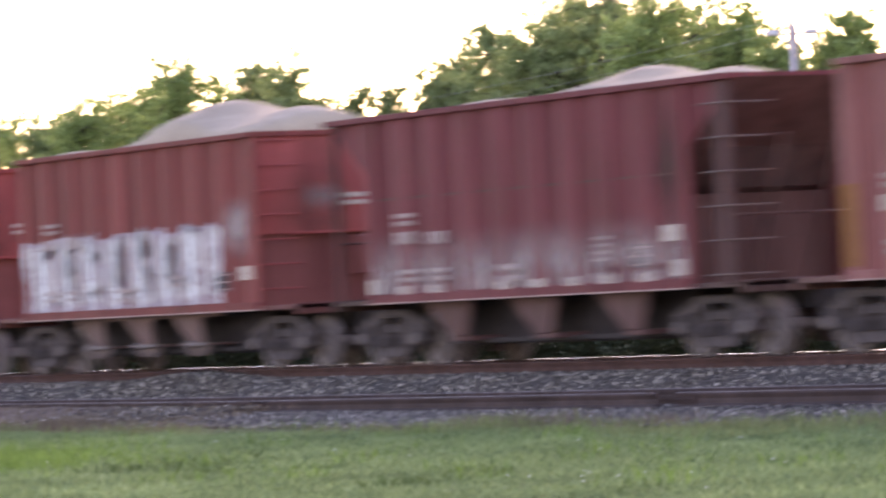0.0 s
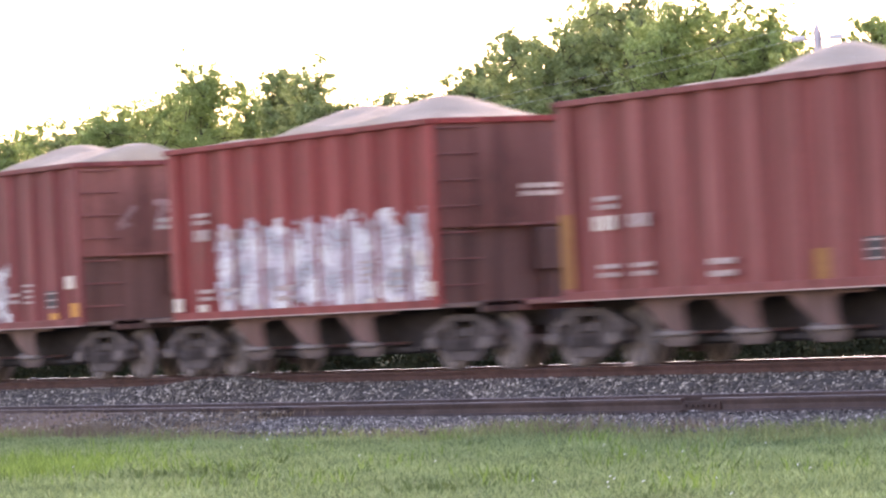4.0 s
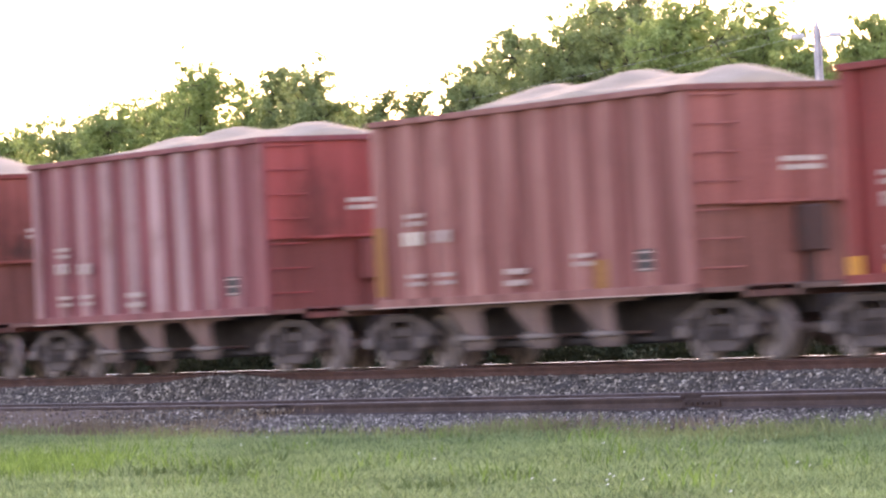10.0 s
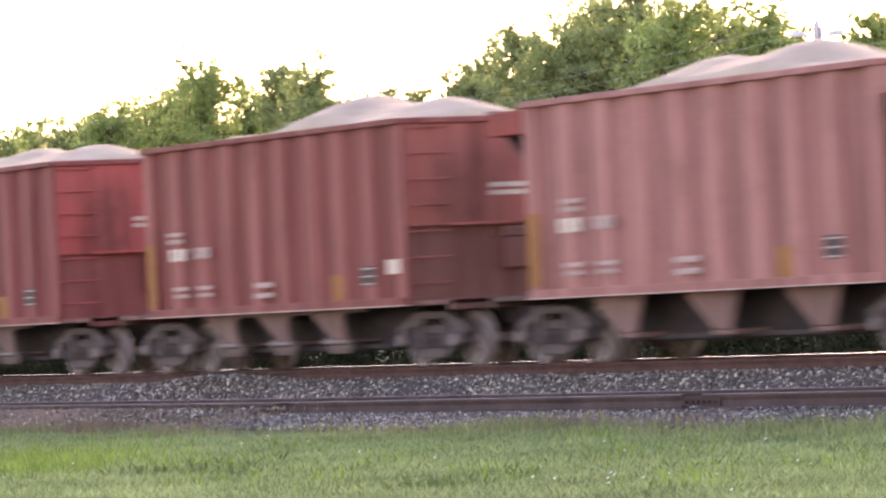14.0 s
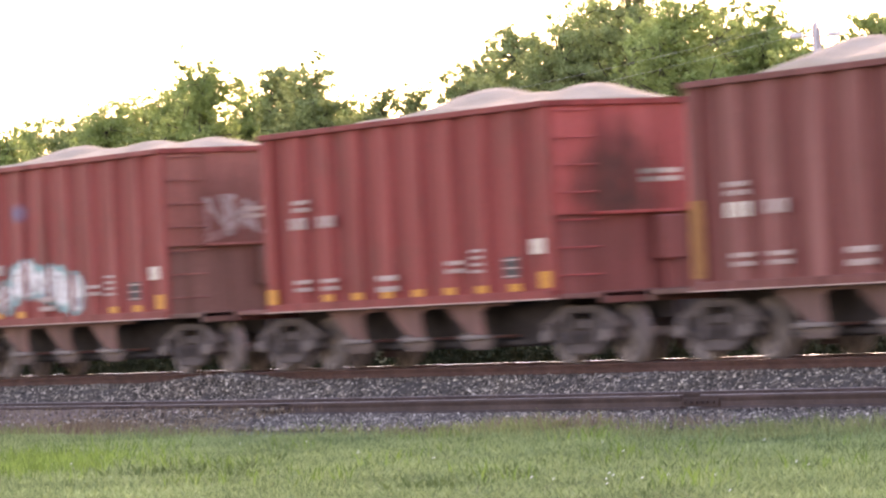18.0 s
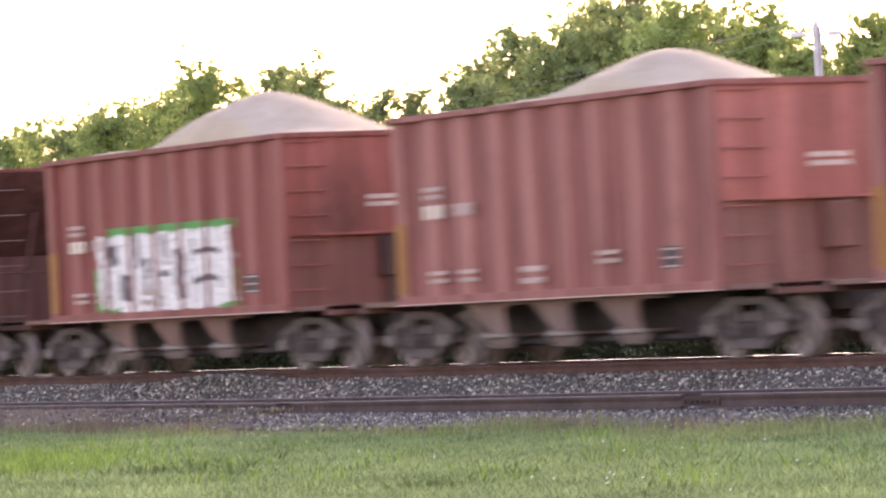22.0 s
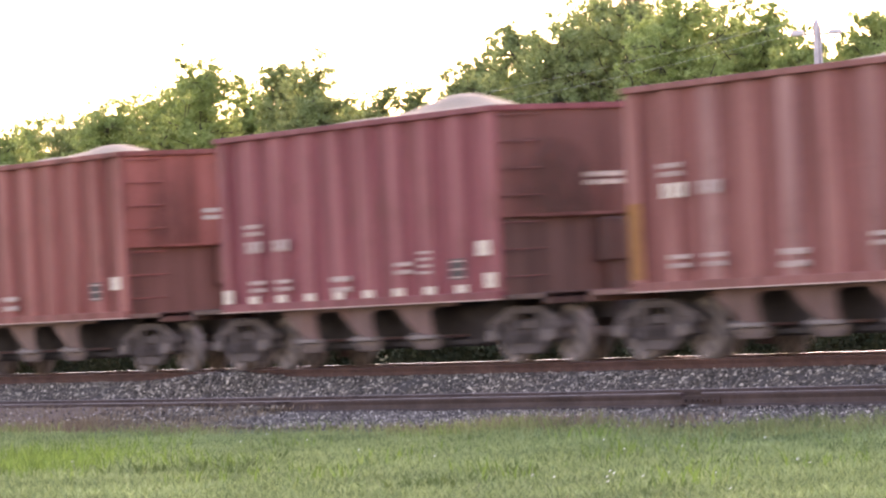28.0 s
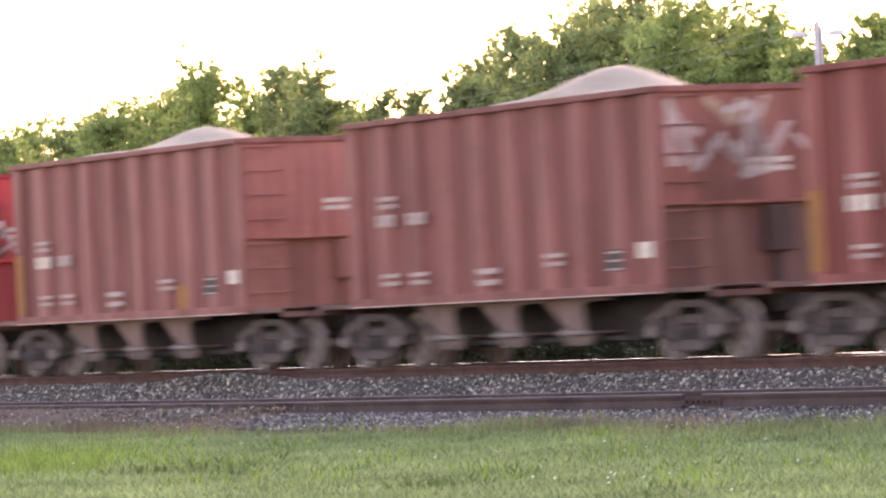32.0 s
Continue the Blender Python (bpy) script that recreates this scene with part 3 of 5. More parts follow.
for i in range(22):
    r = random.Random(500 + i)
    px = -30 + i * 74
    low = float(np.interp(px, [0, 300, 620, 700, 790, 880, 1000, 1200, 1420, 1560], [8.8, 9.9, 9.2, 8.3, 8.3, 9.6, 10.6, 11.0, 9.2, 9.2]))
    tree(*bearing(px, 97), low - 1.3, 2.6, KINDS[i % 2][0], 550 + i, "green leafy tree in the row beyond", 1.0, 0.4, 0.13, 1.25, "tree", 46, 18)
for i in range(26):
    px = -60 + i * 68
    r = random.Random(i)
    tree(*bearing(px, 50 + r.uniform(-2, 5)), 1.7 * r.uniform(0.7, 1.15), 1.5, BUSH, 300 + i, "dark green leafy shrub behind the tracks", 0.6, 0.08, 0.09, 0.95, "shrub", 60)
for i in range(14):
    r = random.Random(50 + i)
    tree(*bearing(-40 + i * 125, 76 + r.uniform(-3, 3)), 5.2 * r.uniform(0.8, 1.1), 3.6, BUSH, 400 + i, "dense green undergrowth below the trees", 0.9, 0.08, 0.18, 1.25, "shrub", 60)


def thicket():
    """Low scrub on the bank behind the tracks, leaf colour darkened for the shade there."""
    rng = np.random.default_rng(77)
    k = 1500
    c = np.stack([rng.uniform(-112, -54, k), rng.uniform(43.5, 46.5, k), np.zeros(k)], 1)
    c[:, 2] = np.interp(c[:, 1], [41, 44, 46, 48], [-0.08, -0.1, 0.55, 1.05]) + rng.uniform(0.05, 1.15, k) * (0.7 + 0.3 * np.sin(c[:, 0] * 1.3))
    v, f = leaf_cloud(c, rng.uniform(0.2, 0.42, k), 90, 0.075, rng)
    tagged(new("scrub", grid_mesh("scrub", v, f, BUSH)), "leafy scrub on the bank behind the tracks, coloured as in shade", "scrub", kind="stuff")


thicket()


def utility_pole():
    root = tagged(new("utility_pole"), "weathered wooden utility pole with pointed tip and crossarm", "pole")
    x, y = bearing(1462, 80)
    root.location = (x, y, 0.2)
    root.rotation_euler = (0, 0, radians(55))
    part("pole", Shape().rod((0, 0, -0.2), (0, 0, 9.72), 0.15, 10, 0.1).mesh("pole", POLE_WOOD), root)
    part("pole_tip", Shape().rod((0.02, 0, 9.7), (0.02, 0, 10.12), 0.075, 8, 0.012).mesh("pole_tip", METAL_GREY), root, label="pointed pale metal tip")
    part("crossarm", Shape().box(-0.75, 0.75, 0.04, 0.1, 9.3, 9.38).mesh("crossarm", POLE_WOOD), root)
    part("side_board", Shape().box(0.1, 0.16, -0.12, 0.1, 7.0, 9.6).mesh("side_board", POLE_WOOD), root)
    for sx in (-0.6, 0.6):
        part("lamp_head", Shape().box(sx - 0.22, sx + 0.22, -0.1, 0.14, 9.31, 9.47).mesh("lamp_head", METAL_GREY, 0.03), root)
    for h0, h1 in ((10.05, 8.95), (9.65, 8.5)):
        s, a = Shape(), Vector((x, y - 0.3, h0))
        b = Vector((*bearing(820, 79.7), h1))
        pts = [a.lerp(b, t / 12) - Vector((0, 0, 0.1 * 4 * (t / 12) * (1 - t / 12))) for t in range(13)]
        ring = [(0, 0.004, 0.0), (0, -0.0022, 0.0036), (0, -0.0022, -0.0036)]
        v = [tuple(p + Vector(o)) for p in pts for o in ring]
        s.solid(v, [(3 * i + j, 3 * i + (j + 1) % 3, 3 * i + 3 + (j + 1) % 3, 3 * i + 3 + j) for i in range(12) for j in range(3)])
        w = new("power_line", s.mesh("power_line", WIRE))
        tagged(w, "thin grey power line strung from the pole", "cable")


utility_pole()


# ---- hopper cars ----
R, DR, DP, BD, BR, PK, CR, MV, PU = ((0.235, 0.04, 0.038), (0.17, 0.037, 0.038), (0.155, 0.034, 0.042), (0.16, 0.044, 0.038), (0.198, 0.049, 0.045), (0.31, 0.145, 0.13),
                             (0.3, 0.026, 0.04), (0.225, 0.076, 0.07), (0.2, 0.052, 0.066))
E_RUST, E_SALM, E_RED, E_DARK, E_BRN = (0.27, 0.082, 0.066), (0.36, 0.138, 0.115), (0.345, 0.07, 0.065), (0.13, 0.052, 0.045), (0.24, 0.095, 0.076)
# number: style, side colour, chalking, end colour, reflectors, heap humps
CARS = {
    -10: ("A", R, 0.15, E_RED, "", [(0.6, 0.5)]), -9: ("A", BR, 0.0, E_RED, "", [(0.65, 0.75), (0.92, 0.49)]),
    -8: ("B", DP, 0.1, E_DARK, "w", [(0.69, 0.39), (0.91, 0.22)]), -7: ("A", MV, 0.5, E_SALM, "o", [(0.7, 0.6), (0.86, 0.53)]),
    -6: ("A", R, 0.1, E_RED, "y", [(0.52, 0.6), (0.72, 0.66), (0.88, 0.5)]), -5: ("A", BD, 0.1, E_RUST, "o", [(0.24, 0.22), (0.63, 0.58), (0.86, 0.55)]),
    -4: ("A", DR, 0.15, E_BRN, "y", [(0.69, 0.48), (0.95, 0.37)]), -3: ("A", R, 0.1, E_DARK, "w", [(0.5, 0.5), (0.78, 0.5)]),
    -2: ("A", BR, 0.2, E_RED, "o", [(0.6, 0.5)]), -1: ("A", BR, 0.3, E_RUST, "o", [(0.82, 0.59), (0.64, 0.61)]),
    0: ("A", BR, 0.3, E_RUST, "o", [(0.72, 0.69), (0.94, 0.35)]), 1: ("B", DP, 0.15, E_DARK, "w", [(0.6, 0.12)]),
    2: ("B", PK, 0.12, E_BRN, "o", [(0.5, 0.06)]), 3: ("A", DR, 0.2, E_RED, "y", [(0.67, 0.47), (0.89, 0.33)]),
    4: ("A", BR, 0.06, E_RUST, "", [(0.56, 0.56), (0.78, 0.55)]), 5: ("A", PU, 0.3, E_RED, "", [(0.39, 0.33), (0.61, 0.38), (0.91, 0.3)]),
    6: ("A", MV, 0.55, E_SALM, "o", [(0.36, 0.41), (0.63, 0.46), (0.91, 0.35)]), 7: ("A", R, 0.1, E_BRN, "y", [(0.43, 0.34), (0.63, 0.37), (0.86, 0.29)]),
    8: ("B", R, 0.15, E_DARK, "y", [(0.75, 0.12)]), 9: ("A", MV, 0.55, E_SALM, "o", [(0.38, 0.47), (0.68, 0.44), (0.9, 0.34)]),
    10: ("A", DR, 0.2, E_RED, "o", [(0.39, 0.35), (0.62, 0.43), (0.89, 0.36)]), 11: ("A", BR, 0.25, E_RUST, "o", [(0.63, 0.59), (0.89, 0.4)]),
    12: ("C", PK, 0.4, E_DARK, "o", [(0.38, 0.47), (0.63, 0.53)]), 13: ("A", DR, 0.25, E_RUST, "o", [(0.6, 0.4), (0.85, 0.4)]),
    14: ("A", BR, 0.3, E_RED, "o", [(0.7, 0.4)]), 15: ("A", BR, 0.25, E_RUST, "o", [(0.35, 0.47), (0.6, 0.43), (0.89, 0.29)]),
    16: ("A", R, 0.25, E_BRN, "y", [(0.33, 0.39), (0.66, 0.31), (0.91, 0.23)]), 17: ("A", R, 0.1, E_RED, "y", [(0.58, 0.45), (0.89, 0.33)]),
    18: ("A", BR, 0.3, E_RUST, "o", [(0.28, 0.5), (0.59, 0.51), (0.89, 0.48)]), 19: ("A", R, 0.15, E_RED, "w", [(0.59, 0.75)]),
    20: ("C", BR, 0.2, E_BRN, "o", [(0.65, 0.87)]), 21: ("B", DR, 0.2, E_DARK, "y", [(0.53, 0.61)]),
    22: ("A", BR, 0.3, E_RUST, "o", [(0.67, 0.91)]), 23: ("A", MV, 0.4, E_SALM, "o", [(0.64, 0.7)]),
    24: ("A", MV, 0.4, E_SALM, "o", [(0.66, 0.4)]), 25: ("A", MV, 0.5, E_SALM, "o", [(0.7, 0.5)]),
    26: ("A", BR, 0.35, E_RUST, "o", [(0.7, 0.49)]), 27: ("A", R, 0.15, E_BRN, "w", [(0.61, 0.35)]),
    28: ("A", R, 0.15, E_RED, "w", [(0.57, 0.39)]), 29: ("A", R, 0.15, E_BRN, "w", [(0.56, 0.33)]),
    30: ("A", BR, 0.3, E_RUST, "o", [(0.65, 0.3)]), 31: ("A", PU, 0.25, E_DARK, "w", [(0.65, 0.4)]),
    32: ("A", MV, 0.4, E_SALM, "o", [(0.61, 0.3)]), 33: ("A", R, 0.2, E_RED, "y", [(0.6, 0.62)]),
    34: ("A", DR, 0.2, E_DARK, "y", [(0.67, 0.64)]), 35: ("A", CR, 0.05, (0.46, 0.036, 0.045), "w", [(0.54, 0.51)]),
    36: ("A", MV, 0.4, E_SALM, "o", [(0.57, 0.43)]), 37: ("A", MV, 0.25, E_BRN, "", [(0.65, 0.54)]),
    38: ("A", BR, 0.25, E_RUST, "o", [(0.65, 0.4)]), 39: ("A", BR, 0.25, E_RUST, "o", [(0.65, 0.4)])}

HS = SIDE / 2
POSTS = [-HS + 0.17 + i * (SIDE - 0.34) / 9 for i in range(10)]
PROUD = 0.075                          # how far a side post stands out of its sheet
SHEET_Y = -HALF + PROUD
ENDS = HS + 1.35                       # end sill


WORN = {-5: 0.87, -1: 0.92, 0: 0.8, 1: 0.88, 7: 0.95, 11: 0.93, 15: 0.9, 16: 0.95, 18: 0.78, 19: 0.72, 20: 0.95, 21: 0.88, 24: 0.92, 25: 0.95, 26: 0.85, 27: 0.95, 28: 0.84, 29: 0.9,
        32: 0.9, 33: 0.92, 34: 0.9, 36: 0.95, 37: 0.85}   # darker, older paint


def post_profile(x, w=0.34, foot=0.44):
    return [(x - foot / 2, SHEET_Y), (x - w / 2, -HALF), (x + w / 2, -HALF), (x + foot / 2, SHEET_Y)]


MESH = {}
PALE = {5: {0: 0.25, 1: 0.15, 2: 0.25, 3: 0.36, 4: 0.4, 5: 0.48, 6: 0.45, 7: 0.25, 8: 0.15}, 24: {2: 0.6}, 33: {5: 0.16}, 32: {2: 0.14, 4: 0.16, 6: 0.1}}   # chalked posts


def bogie_meshes():
    for s in (-1, 1):
        y0, y1 = (0.98 * s, 1.14 * s) if s > 0 else (-1.14, -0.98)
        f = Shape().prism([(-1.16, 0.66), (-1.16, 0.54), (-0.66, 0.66), (-0.4, 0.8), (0.4, 0.8), (0.66, 0.66), (1.16, 0.54),
                           (1.16, 0.66), (0.95, 0.74), (0.5, 0.92), (-0.5, 0.92), (-0.95, 0.74)], y0, y1)
        f.prism([(-0.95, 0.48), (-0.7, 0.5), (-0.36, 0.34), (0.36, 0.34), (0.7, 0.5), (0.95, 0.48), (0.95, 0.38), (0.7, 0.34), (0.4, 0.15), (-0.4, 0.15), (-0.7, 0.34), (-0.95, 0.38)], y0, y1)
        for x in (-0.42, 0.42):
            f.box(x - 0.09, x + 0.09, y0, y1, 0.26, 0.82)
        for x in (-0.889, 0.889):
            f.box(x - 0.15, x + 0.15, min(y0, y1) - 0.06, max(y0, y1) + 0.04, 0.38, 0.66)
        MESH["frame", s] = f.mesh("side_frame", FRAME, 0.02)
        MESH["cap", s] = Shape().rod((0, 1.14 * s, 0), (0, 1.27 * s, 0), 0.11, 12, 0.09).mesh("axle_cap", WHEEL)
    coil = Shape()
    rings = []
    for j in range(7):
        rings += [(0.33 + j * 0.032, 0.072), (0.346 + j * 0.032, 0.09)]
    k = 10
    v = [(q * math.cos(2 * math.pi * i / k), q * math.sin(2 * math.pi * i / k), z) for z, q in rings for i in range(k)]
    f = [(a * k + i, a * k + (i + 1) % k, (a + 1) * k + (i + 1) % k, (a + 1) * k + i) for a in range(len(rings) - 1) for i in range(k)]
    MESH["spring"] = coil.solid(v, f).mesh("spring", FRAME)
    MESH["bolster"] = Shape().box(-0.3, 0.3, -1.1, 1.1, 0.54, 0.7).box(-0.2, 0.2, -0.4, 0.4, 0.68, 0.8).mesh("bolster", FRAME, 0.03)
    w = Shape()
    for s in (-1, 1):
        rings = [(0.69, 0.12), (0.69, 0.485), (0.715, 0.475), (0.73, 0.457), (0.82, 0.45), (0.825, 0.38), (0.79, 0.35), (0.775, 0.2), (0.83, 0.16), (0.83, 0.09)]
        w.turned([(y * s, q) for y, q in (rings if s > 0 else rings)], 28)
    w.turned([(-1.12, 0.075), (-0.7, 0.085), (0.7, 0.085), (1.12, 0.075)], 12)
    for a in range(3):
        c, d = 0.27 * math.cos(a * 2.09), 0.27 * math.sin(a * 2.09)
        w.rod((c, -0.79, d), (c, -0.772, d), 0.035, 8)
    MESH["wheelset"] = w.mesh("wheelset", WHEEL)


def car_meshes():
    sheet = Shape().box(-HS, HS, SHEET_Y, SHEET_Y + 0.012, SILL, TOP - 0.02)
    MESH["sheet"] = sheet.mesh("side_sheet", PAINT)
    far = Shape().box(-HS, HS, -SHEET_Y - 0.012, -SHEET_Y, SILL, TOP - 0.02)
    MESH["far_sheet"] = far.mesh("side_sheet", PAINT)
    MESH["post"] = Shape().upright(post_profile(0), SILL + 0.1, TOP - 0.1).mesh("side_post", PAINT)
    MESH["corner"] = Shape().upright([(-0.17, SHEET_Y), (-0.14, -HALF), (0.17, -HALF), (0.17, SHEET_Y)], SILL + 0.1, TOP - 0.1).mesh("corner_post", PAINT)
    for n, length in (("A", SIDE), ("B", SIDE + 2.4)):
        h = length / 2 + 0.03
        MESH["chord", n] = Shape().along([(-HALF - 0.05, TOP - 0.1), (-HALF + 0.1, TOP - 0.1), (-HALF + 0.1, TOP), (-HALF - 0.05, TOP)], -h, h).mesh("top_chord", PAINT, 0.012)
    MESH["end_chord"] = Shape().box(-0.03, 0.1, -HALF + 0.1, HALF - 0.1, TOP - 0.1, TOP).mesh("end_chord", PAINT, 0.012)
    MESH["sill"] = Shape().along([(-HALF - 0.02, SILL - 0.03), (-HALF + 0.12, SILL - 0.03), (-HALF + 0.12, SILL + 0.1), (-HALF - 0.02, SILL + 0.1)], -HS, HS).mesh("side_sill", PAINT, 0.01)
    MESH["flange"] = Shape().box(-HS, HS, -HALF - 0.05, -HALF + 0.02, SILL - 0.045, SILL - 0.025).mesh("sill_flange", PAINT)
    ledge = SILL + 1.27
    MESH["end"] = Shape().box(0, 0.012, -HALF + 0.08, HALF - 0.08, ledge, TOP - 0.1).mesh("end_sheet", PAINT)
    MESH["end_low"] = Shape().box(-0.09, -0.07, -HALF + 0.08, HALF - 0.08, SILL, ledge).mesh("lower_end_panel", PAINT)
    MESH["ledge"] = Shape().box(-0.09, 0.09, -HALF + 0.75, HALF - 0.05, ledge - 0.02, ledge + 0.03).mesh("end_ledge", PAINT, 0.008)
    MESH["end_box"] = Shape().box(-0.08, 0.14, 0.35, 0.85, SILL + 0.5, ledge - 0.06).box(-0.08, 0.06, 0.5, 0.68, SILL + 0.02, SILL + 0.55).mesh("brake_box", PAINT, 0.03)
    MESH["rung"] = Shape().rod((0.09, -HALF + 0.12, 0), (0.09, -HALF + 0.82, 0), 0.014, 6).rod((0.0, -HALF + 0.13, 0), (0.09, -HALF + 0.13, 0), 0.014, 6).rod(
        (0.0, -HALF + 0.81, 0), (0.09, -HALF + 0.81, 0), 0.014, 6).mesh("ladder_rung", PAINT)
    MESH["platform"] = Shape().box(0, ENDS - HS, -HALF + 0.05, HALF - 0.05, SILL - 0.05, SILL + 0.03).box(
        ENDS - HS - 0.1, ENDS - HS, -HALF + 0.05, HALF - 0.05, SILL - 0.14, SILL + 0.05).mesh("end_platform", PAINT, 0.01)
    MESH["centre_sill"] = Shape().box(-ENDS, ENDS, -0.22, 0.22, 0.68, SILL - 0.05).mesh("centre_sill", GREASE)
    half = (PITCH_CAR - 2 * ENDS) / 2
    MESH["coupler"] = Shape().box(-0.1, half - 0.06, -0.08, 0.08, 0.74, 0.98).box(half - 0.2, half + 0.05, -0.17, 0.12, 0.7, 1.0).rod(
        (half - 0.1, -0.3, 0.62), (half - 0.02, -0.32, 0.4), 0.03).mesh("coupler", GREASE, 0.02)
    door = [(0, SILL - 0.03), (1.98, SILL - 0.03), (1.94, 0.97), (1.3, 0.97), (1.12, 0.9), (1.14, 0.7), (1.22, 0.5), (0.72, 0.5), (0.5, 0.64), (-0.06, 0.99)]
    saw = Shape().prism(door, -1.34, -1.3).prism(door, 1.3, 1.34)
    saw.along([(-1.3, 0.46), (1.3, 0.46), (1.3, 0.5), (-1.3, 0.5)], 0.66, 1.22)
    MESH["chute"] = saw.mesh("discharge_chute", PAINT, 0.01)
    foot = [(0.68, 0.28), (1.3, 0.28), (1.4, 0.45), (0.5, 0.45)]
    MESH["gate"] = Shape().prism(foot, -1.36, -1.28).box(0.98, 1.06, -1.42, -1.36, 0.3, 0.44).mesh("chute_gate", UNDER, 0.012)
    # shelf takes the pale wheel material to paint the chute's lit foot
    MESH["shelf"] = Shape().box(0.5, 1.34, -1.44, -1.3, 0.455, 0.52).box(0.7, 0.78, -1.46, -1.34, 0.42, 0.56).mesh("chute_shelf", WHEEL, 0.012)
    # dark backing stands in for the deep shade between the chutes
    MESH["inner"] = Shape().prism([(-3.75, SILL - 0.06), (3.85, SILL - 0.06), (3.0, 0.3), (-2.9, 0.3)], -0.7, 0.7).mesh("inner_hopper", SHADE_DARK)
    vee = [(-0.8, SILL - 0.03), (0.7, SILL - 0.03), (0.45, 0.46), (0.0, 0.46)]
    MESH["vee"] = Shape().prism(vee, -1.32, -1.26).prism(vee, 1.26, 1.32).along([(-1.3, 0.38), (1.3, 0.38), (1.3, 0.46), (-1.3, 0.46)], -0.05, 0.5).mesh("discharge_chute", PAINT, 0.01)
    MESH["pipe"] = Shape().along([(-0.95, 0.34), (-0.88, 0.34), (-0.88, 0.41), (-0.95, 0.41)], -3.2, 3.2).mesh("gate_shaft", GREASE)
    MESH["floor"] = Shape().box(-HS + 0.05, HS - 0.05, -HALF + 0.15, HALF - 0.15, SILL - 0.02, SILL + 0.02).mesh("floor_plate", SHADE_DARK)
    cut = 1.05
    trap = [(-HS, SILL), (HS, SILL), (HS, TOP - cut), (HS + 1.2, TOP - 0.1), (-HS - 1.2, TOP - 0.1), (-HS, TOP - cut)]
    MESH["trap"] = Shape().prism(trap, SHEET_Y, SHEET_Y + 0.012).mesh("side_sheet", PAINT)
    MESH["far_trap"] = Shape().prism(trap, -SHEET_Y - 0.012, -SHEET_Y).mesh("side_sheet", PAINT)
    MESH["slope"] = Shape().prism([(-2.6, SILL + 0.03), (-2.54, SILL + 0.03), (1.26, TOP - 0.07), (1.2, TOP - 0.07)], -HALF + 0.1, HALF - 0.1).mesh("slope_sheet", PAINT)
    MESH["leg"] = Shape().box(0.78, 1.12, -HALF + 0.02, -HALF + 0.1, SILL, TOP - 0.1).mesh("corner_leg", PAINT, 0.01)
    MESH["far_leg"] = Shape().box(1.0, 1.08, HALF - 0.12, HALF - 0.02, SILL, TOP - 0.1).mesh("corner_leg", PAINT, 0.01)
    MESH["hood"] = Shape().box(0.02, 1.05, -HALF + 0.01, HALF - 0.01, TOP - 0.5, TOP - 0.11).mesh("end_hood", PAINT, 0.02)
    MESH["strut"] = Shape().rod((0.1, -0.5, SILL), (1.1, -0.5, TOP - 0.9), 0.05, 6).mesh("diagonal_strut", PAINT)
    MESH["bar"] = Shape().rod((0.5, -HALF - 0.02, 0), (1.15, -HALF - 0.02, 0), 0.012, 6).rod((1.15, -HALF - 0.02, 0), (1.19, -HALF + 0.75, 0), 0.012, 6).mesh("grab_iron", PAINT)
    MESH["panel"] = Shape().box(0.02, 0.62, -HALF + 0.14, -HALF + 0.18, SILL, TOP - 0.5).mesh("corner_panel", PAINT, 0.01)
    MESH["bulkhead"] = Shape().box(-0.5, -0.44, -HALF + 0.1, HALF - 0.1, SILL, SILL + 1.35).mesh("lower_bulkhead", PAINT)
    MESH["rail_bar"] = Shape().rod((1.17, -HALF + 0.1, 0), (1.17, HALF - 0.1, 0), 0.02, 6).mesh("end_rail", PAINT)


bogie_meshes()
car_meshes()


def bars(widths, h, gap=0.06, rows=1, lead=0.1):
    """A stencilled block of rows of short bars, flat on the car side."""
    s = Shape()
    for r in range(rows):
        x = 0.0
        for w in widths:
            s.box(x, x + w, -0.004, 0.0, -r * (h + lead) - h, -r * (h + lead))
            x += w + gap
    return s


MESH["mark_small"] = bars([0.13, 0.13, 0.13, 0.13], 0.075, 0.03, 2, 0.05).mesh("lettering", STENCIL)
MESH["mark_number"] = bars([0.17, 0.17, 0.17], 0.2, 0.045).mesh("lettering", STENCIL)
MESH["mark_bold"] = bars([0.18, 0.18, 0.18], 0.22, 0.05).mesh("lettering", CREAM)
MESH["mark_data"] = bars([0.7], 0.09, 0.0, 2, 0.09).mesh("lettering", STENCIL)
MESH["mark_line"] = bars([0.24, 0.3], 0.07, 0.05, 2, 0.06).mesh("lettering", STENCIL)
MESH["mark_end"] = bars([0.17, 0.17, 0.17, 0.17], 0.08, 0.02, 2, 0.05).mesh("lettering", CREAM)
MESH["panel_black"] = Shape().box(0, 0.48, -0.003, 0, -0.34, 0).mesh("stencil_panel", BLACK)
MESH["panel_lines"] = bars([0.42], 0.03, 0, 3, 0.1).mesh("lettering", STENCIL)
MESH["panel_white"] = Shape().box(0, 0.42, -0.003, 0, -0.24, 0).mesh("stencil_panel", CREAM)
MESH["mark_tall"] = bars([0.42], 0.05, 0.0, 4, 0.06).mesh("lettering", STENCIL)
MESH["orange"] = Shape().box(0, 0.4, -0.002, 0, -0.46, 0).mesh("paint_patch", OCHRE)
MESH["seam"] = Shape().box(-HS, HS, SHEET_Y - 0.012, SHEET_Y, SILL + 1.66, SILL + 1.69).mesh("seam", PAINT)
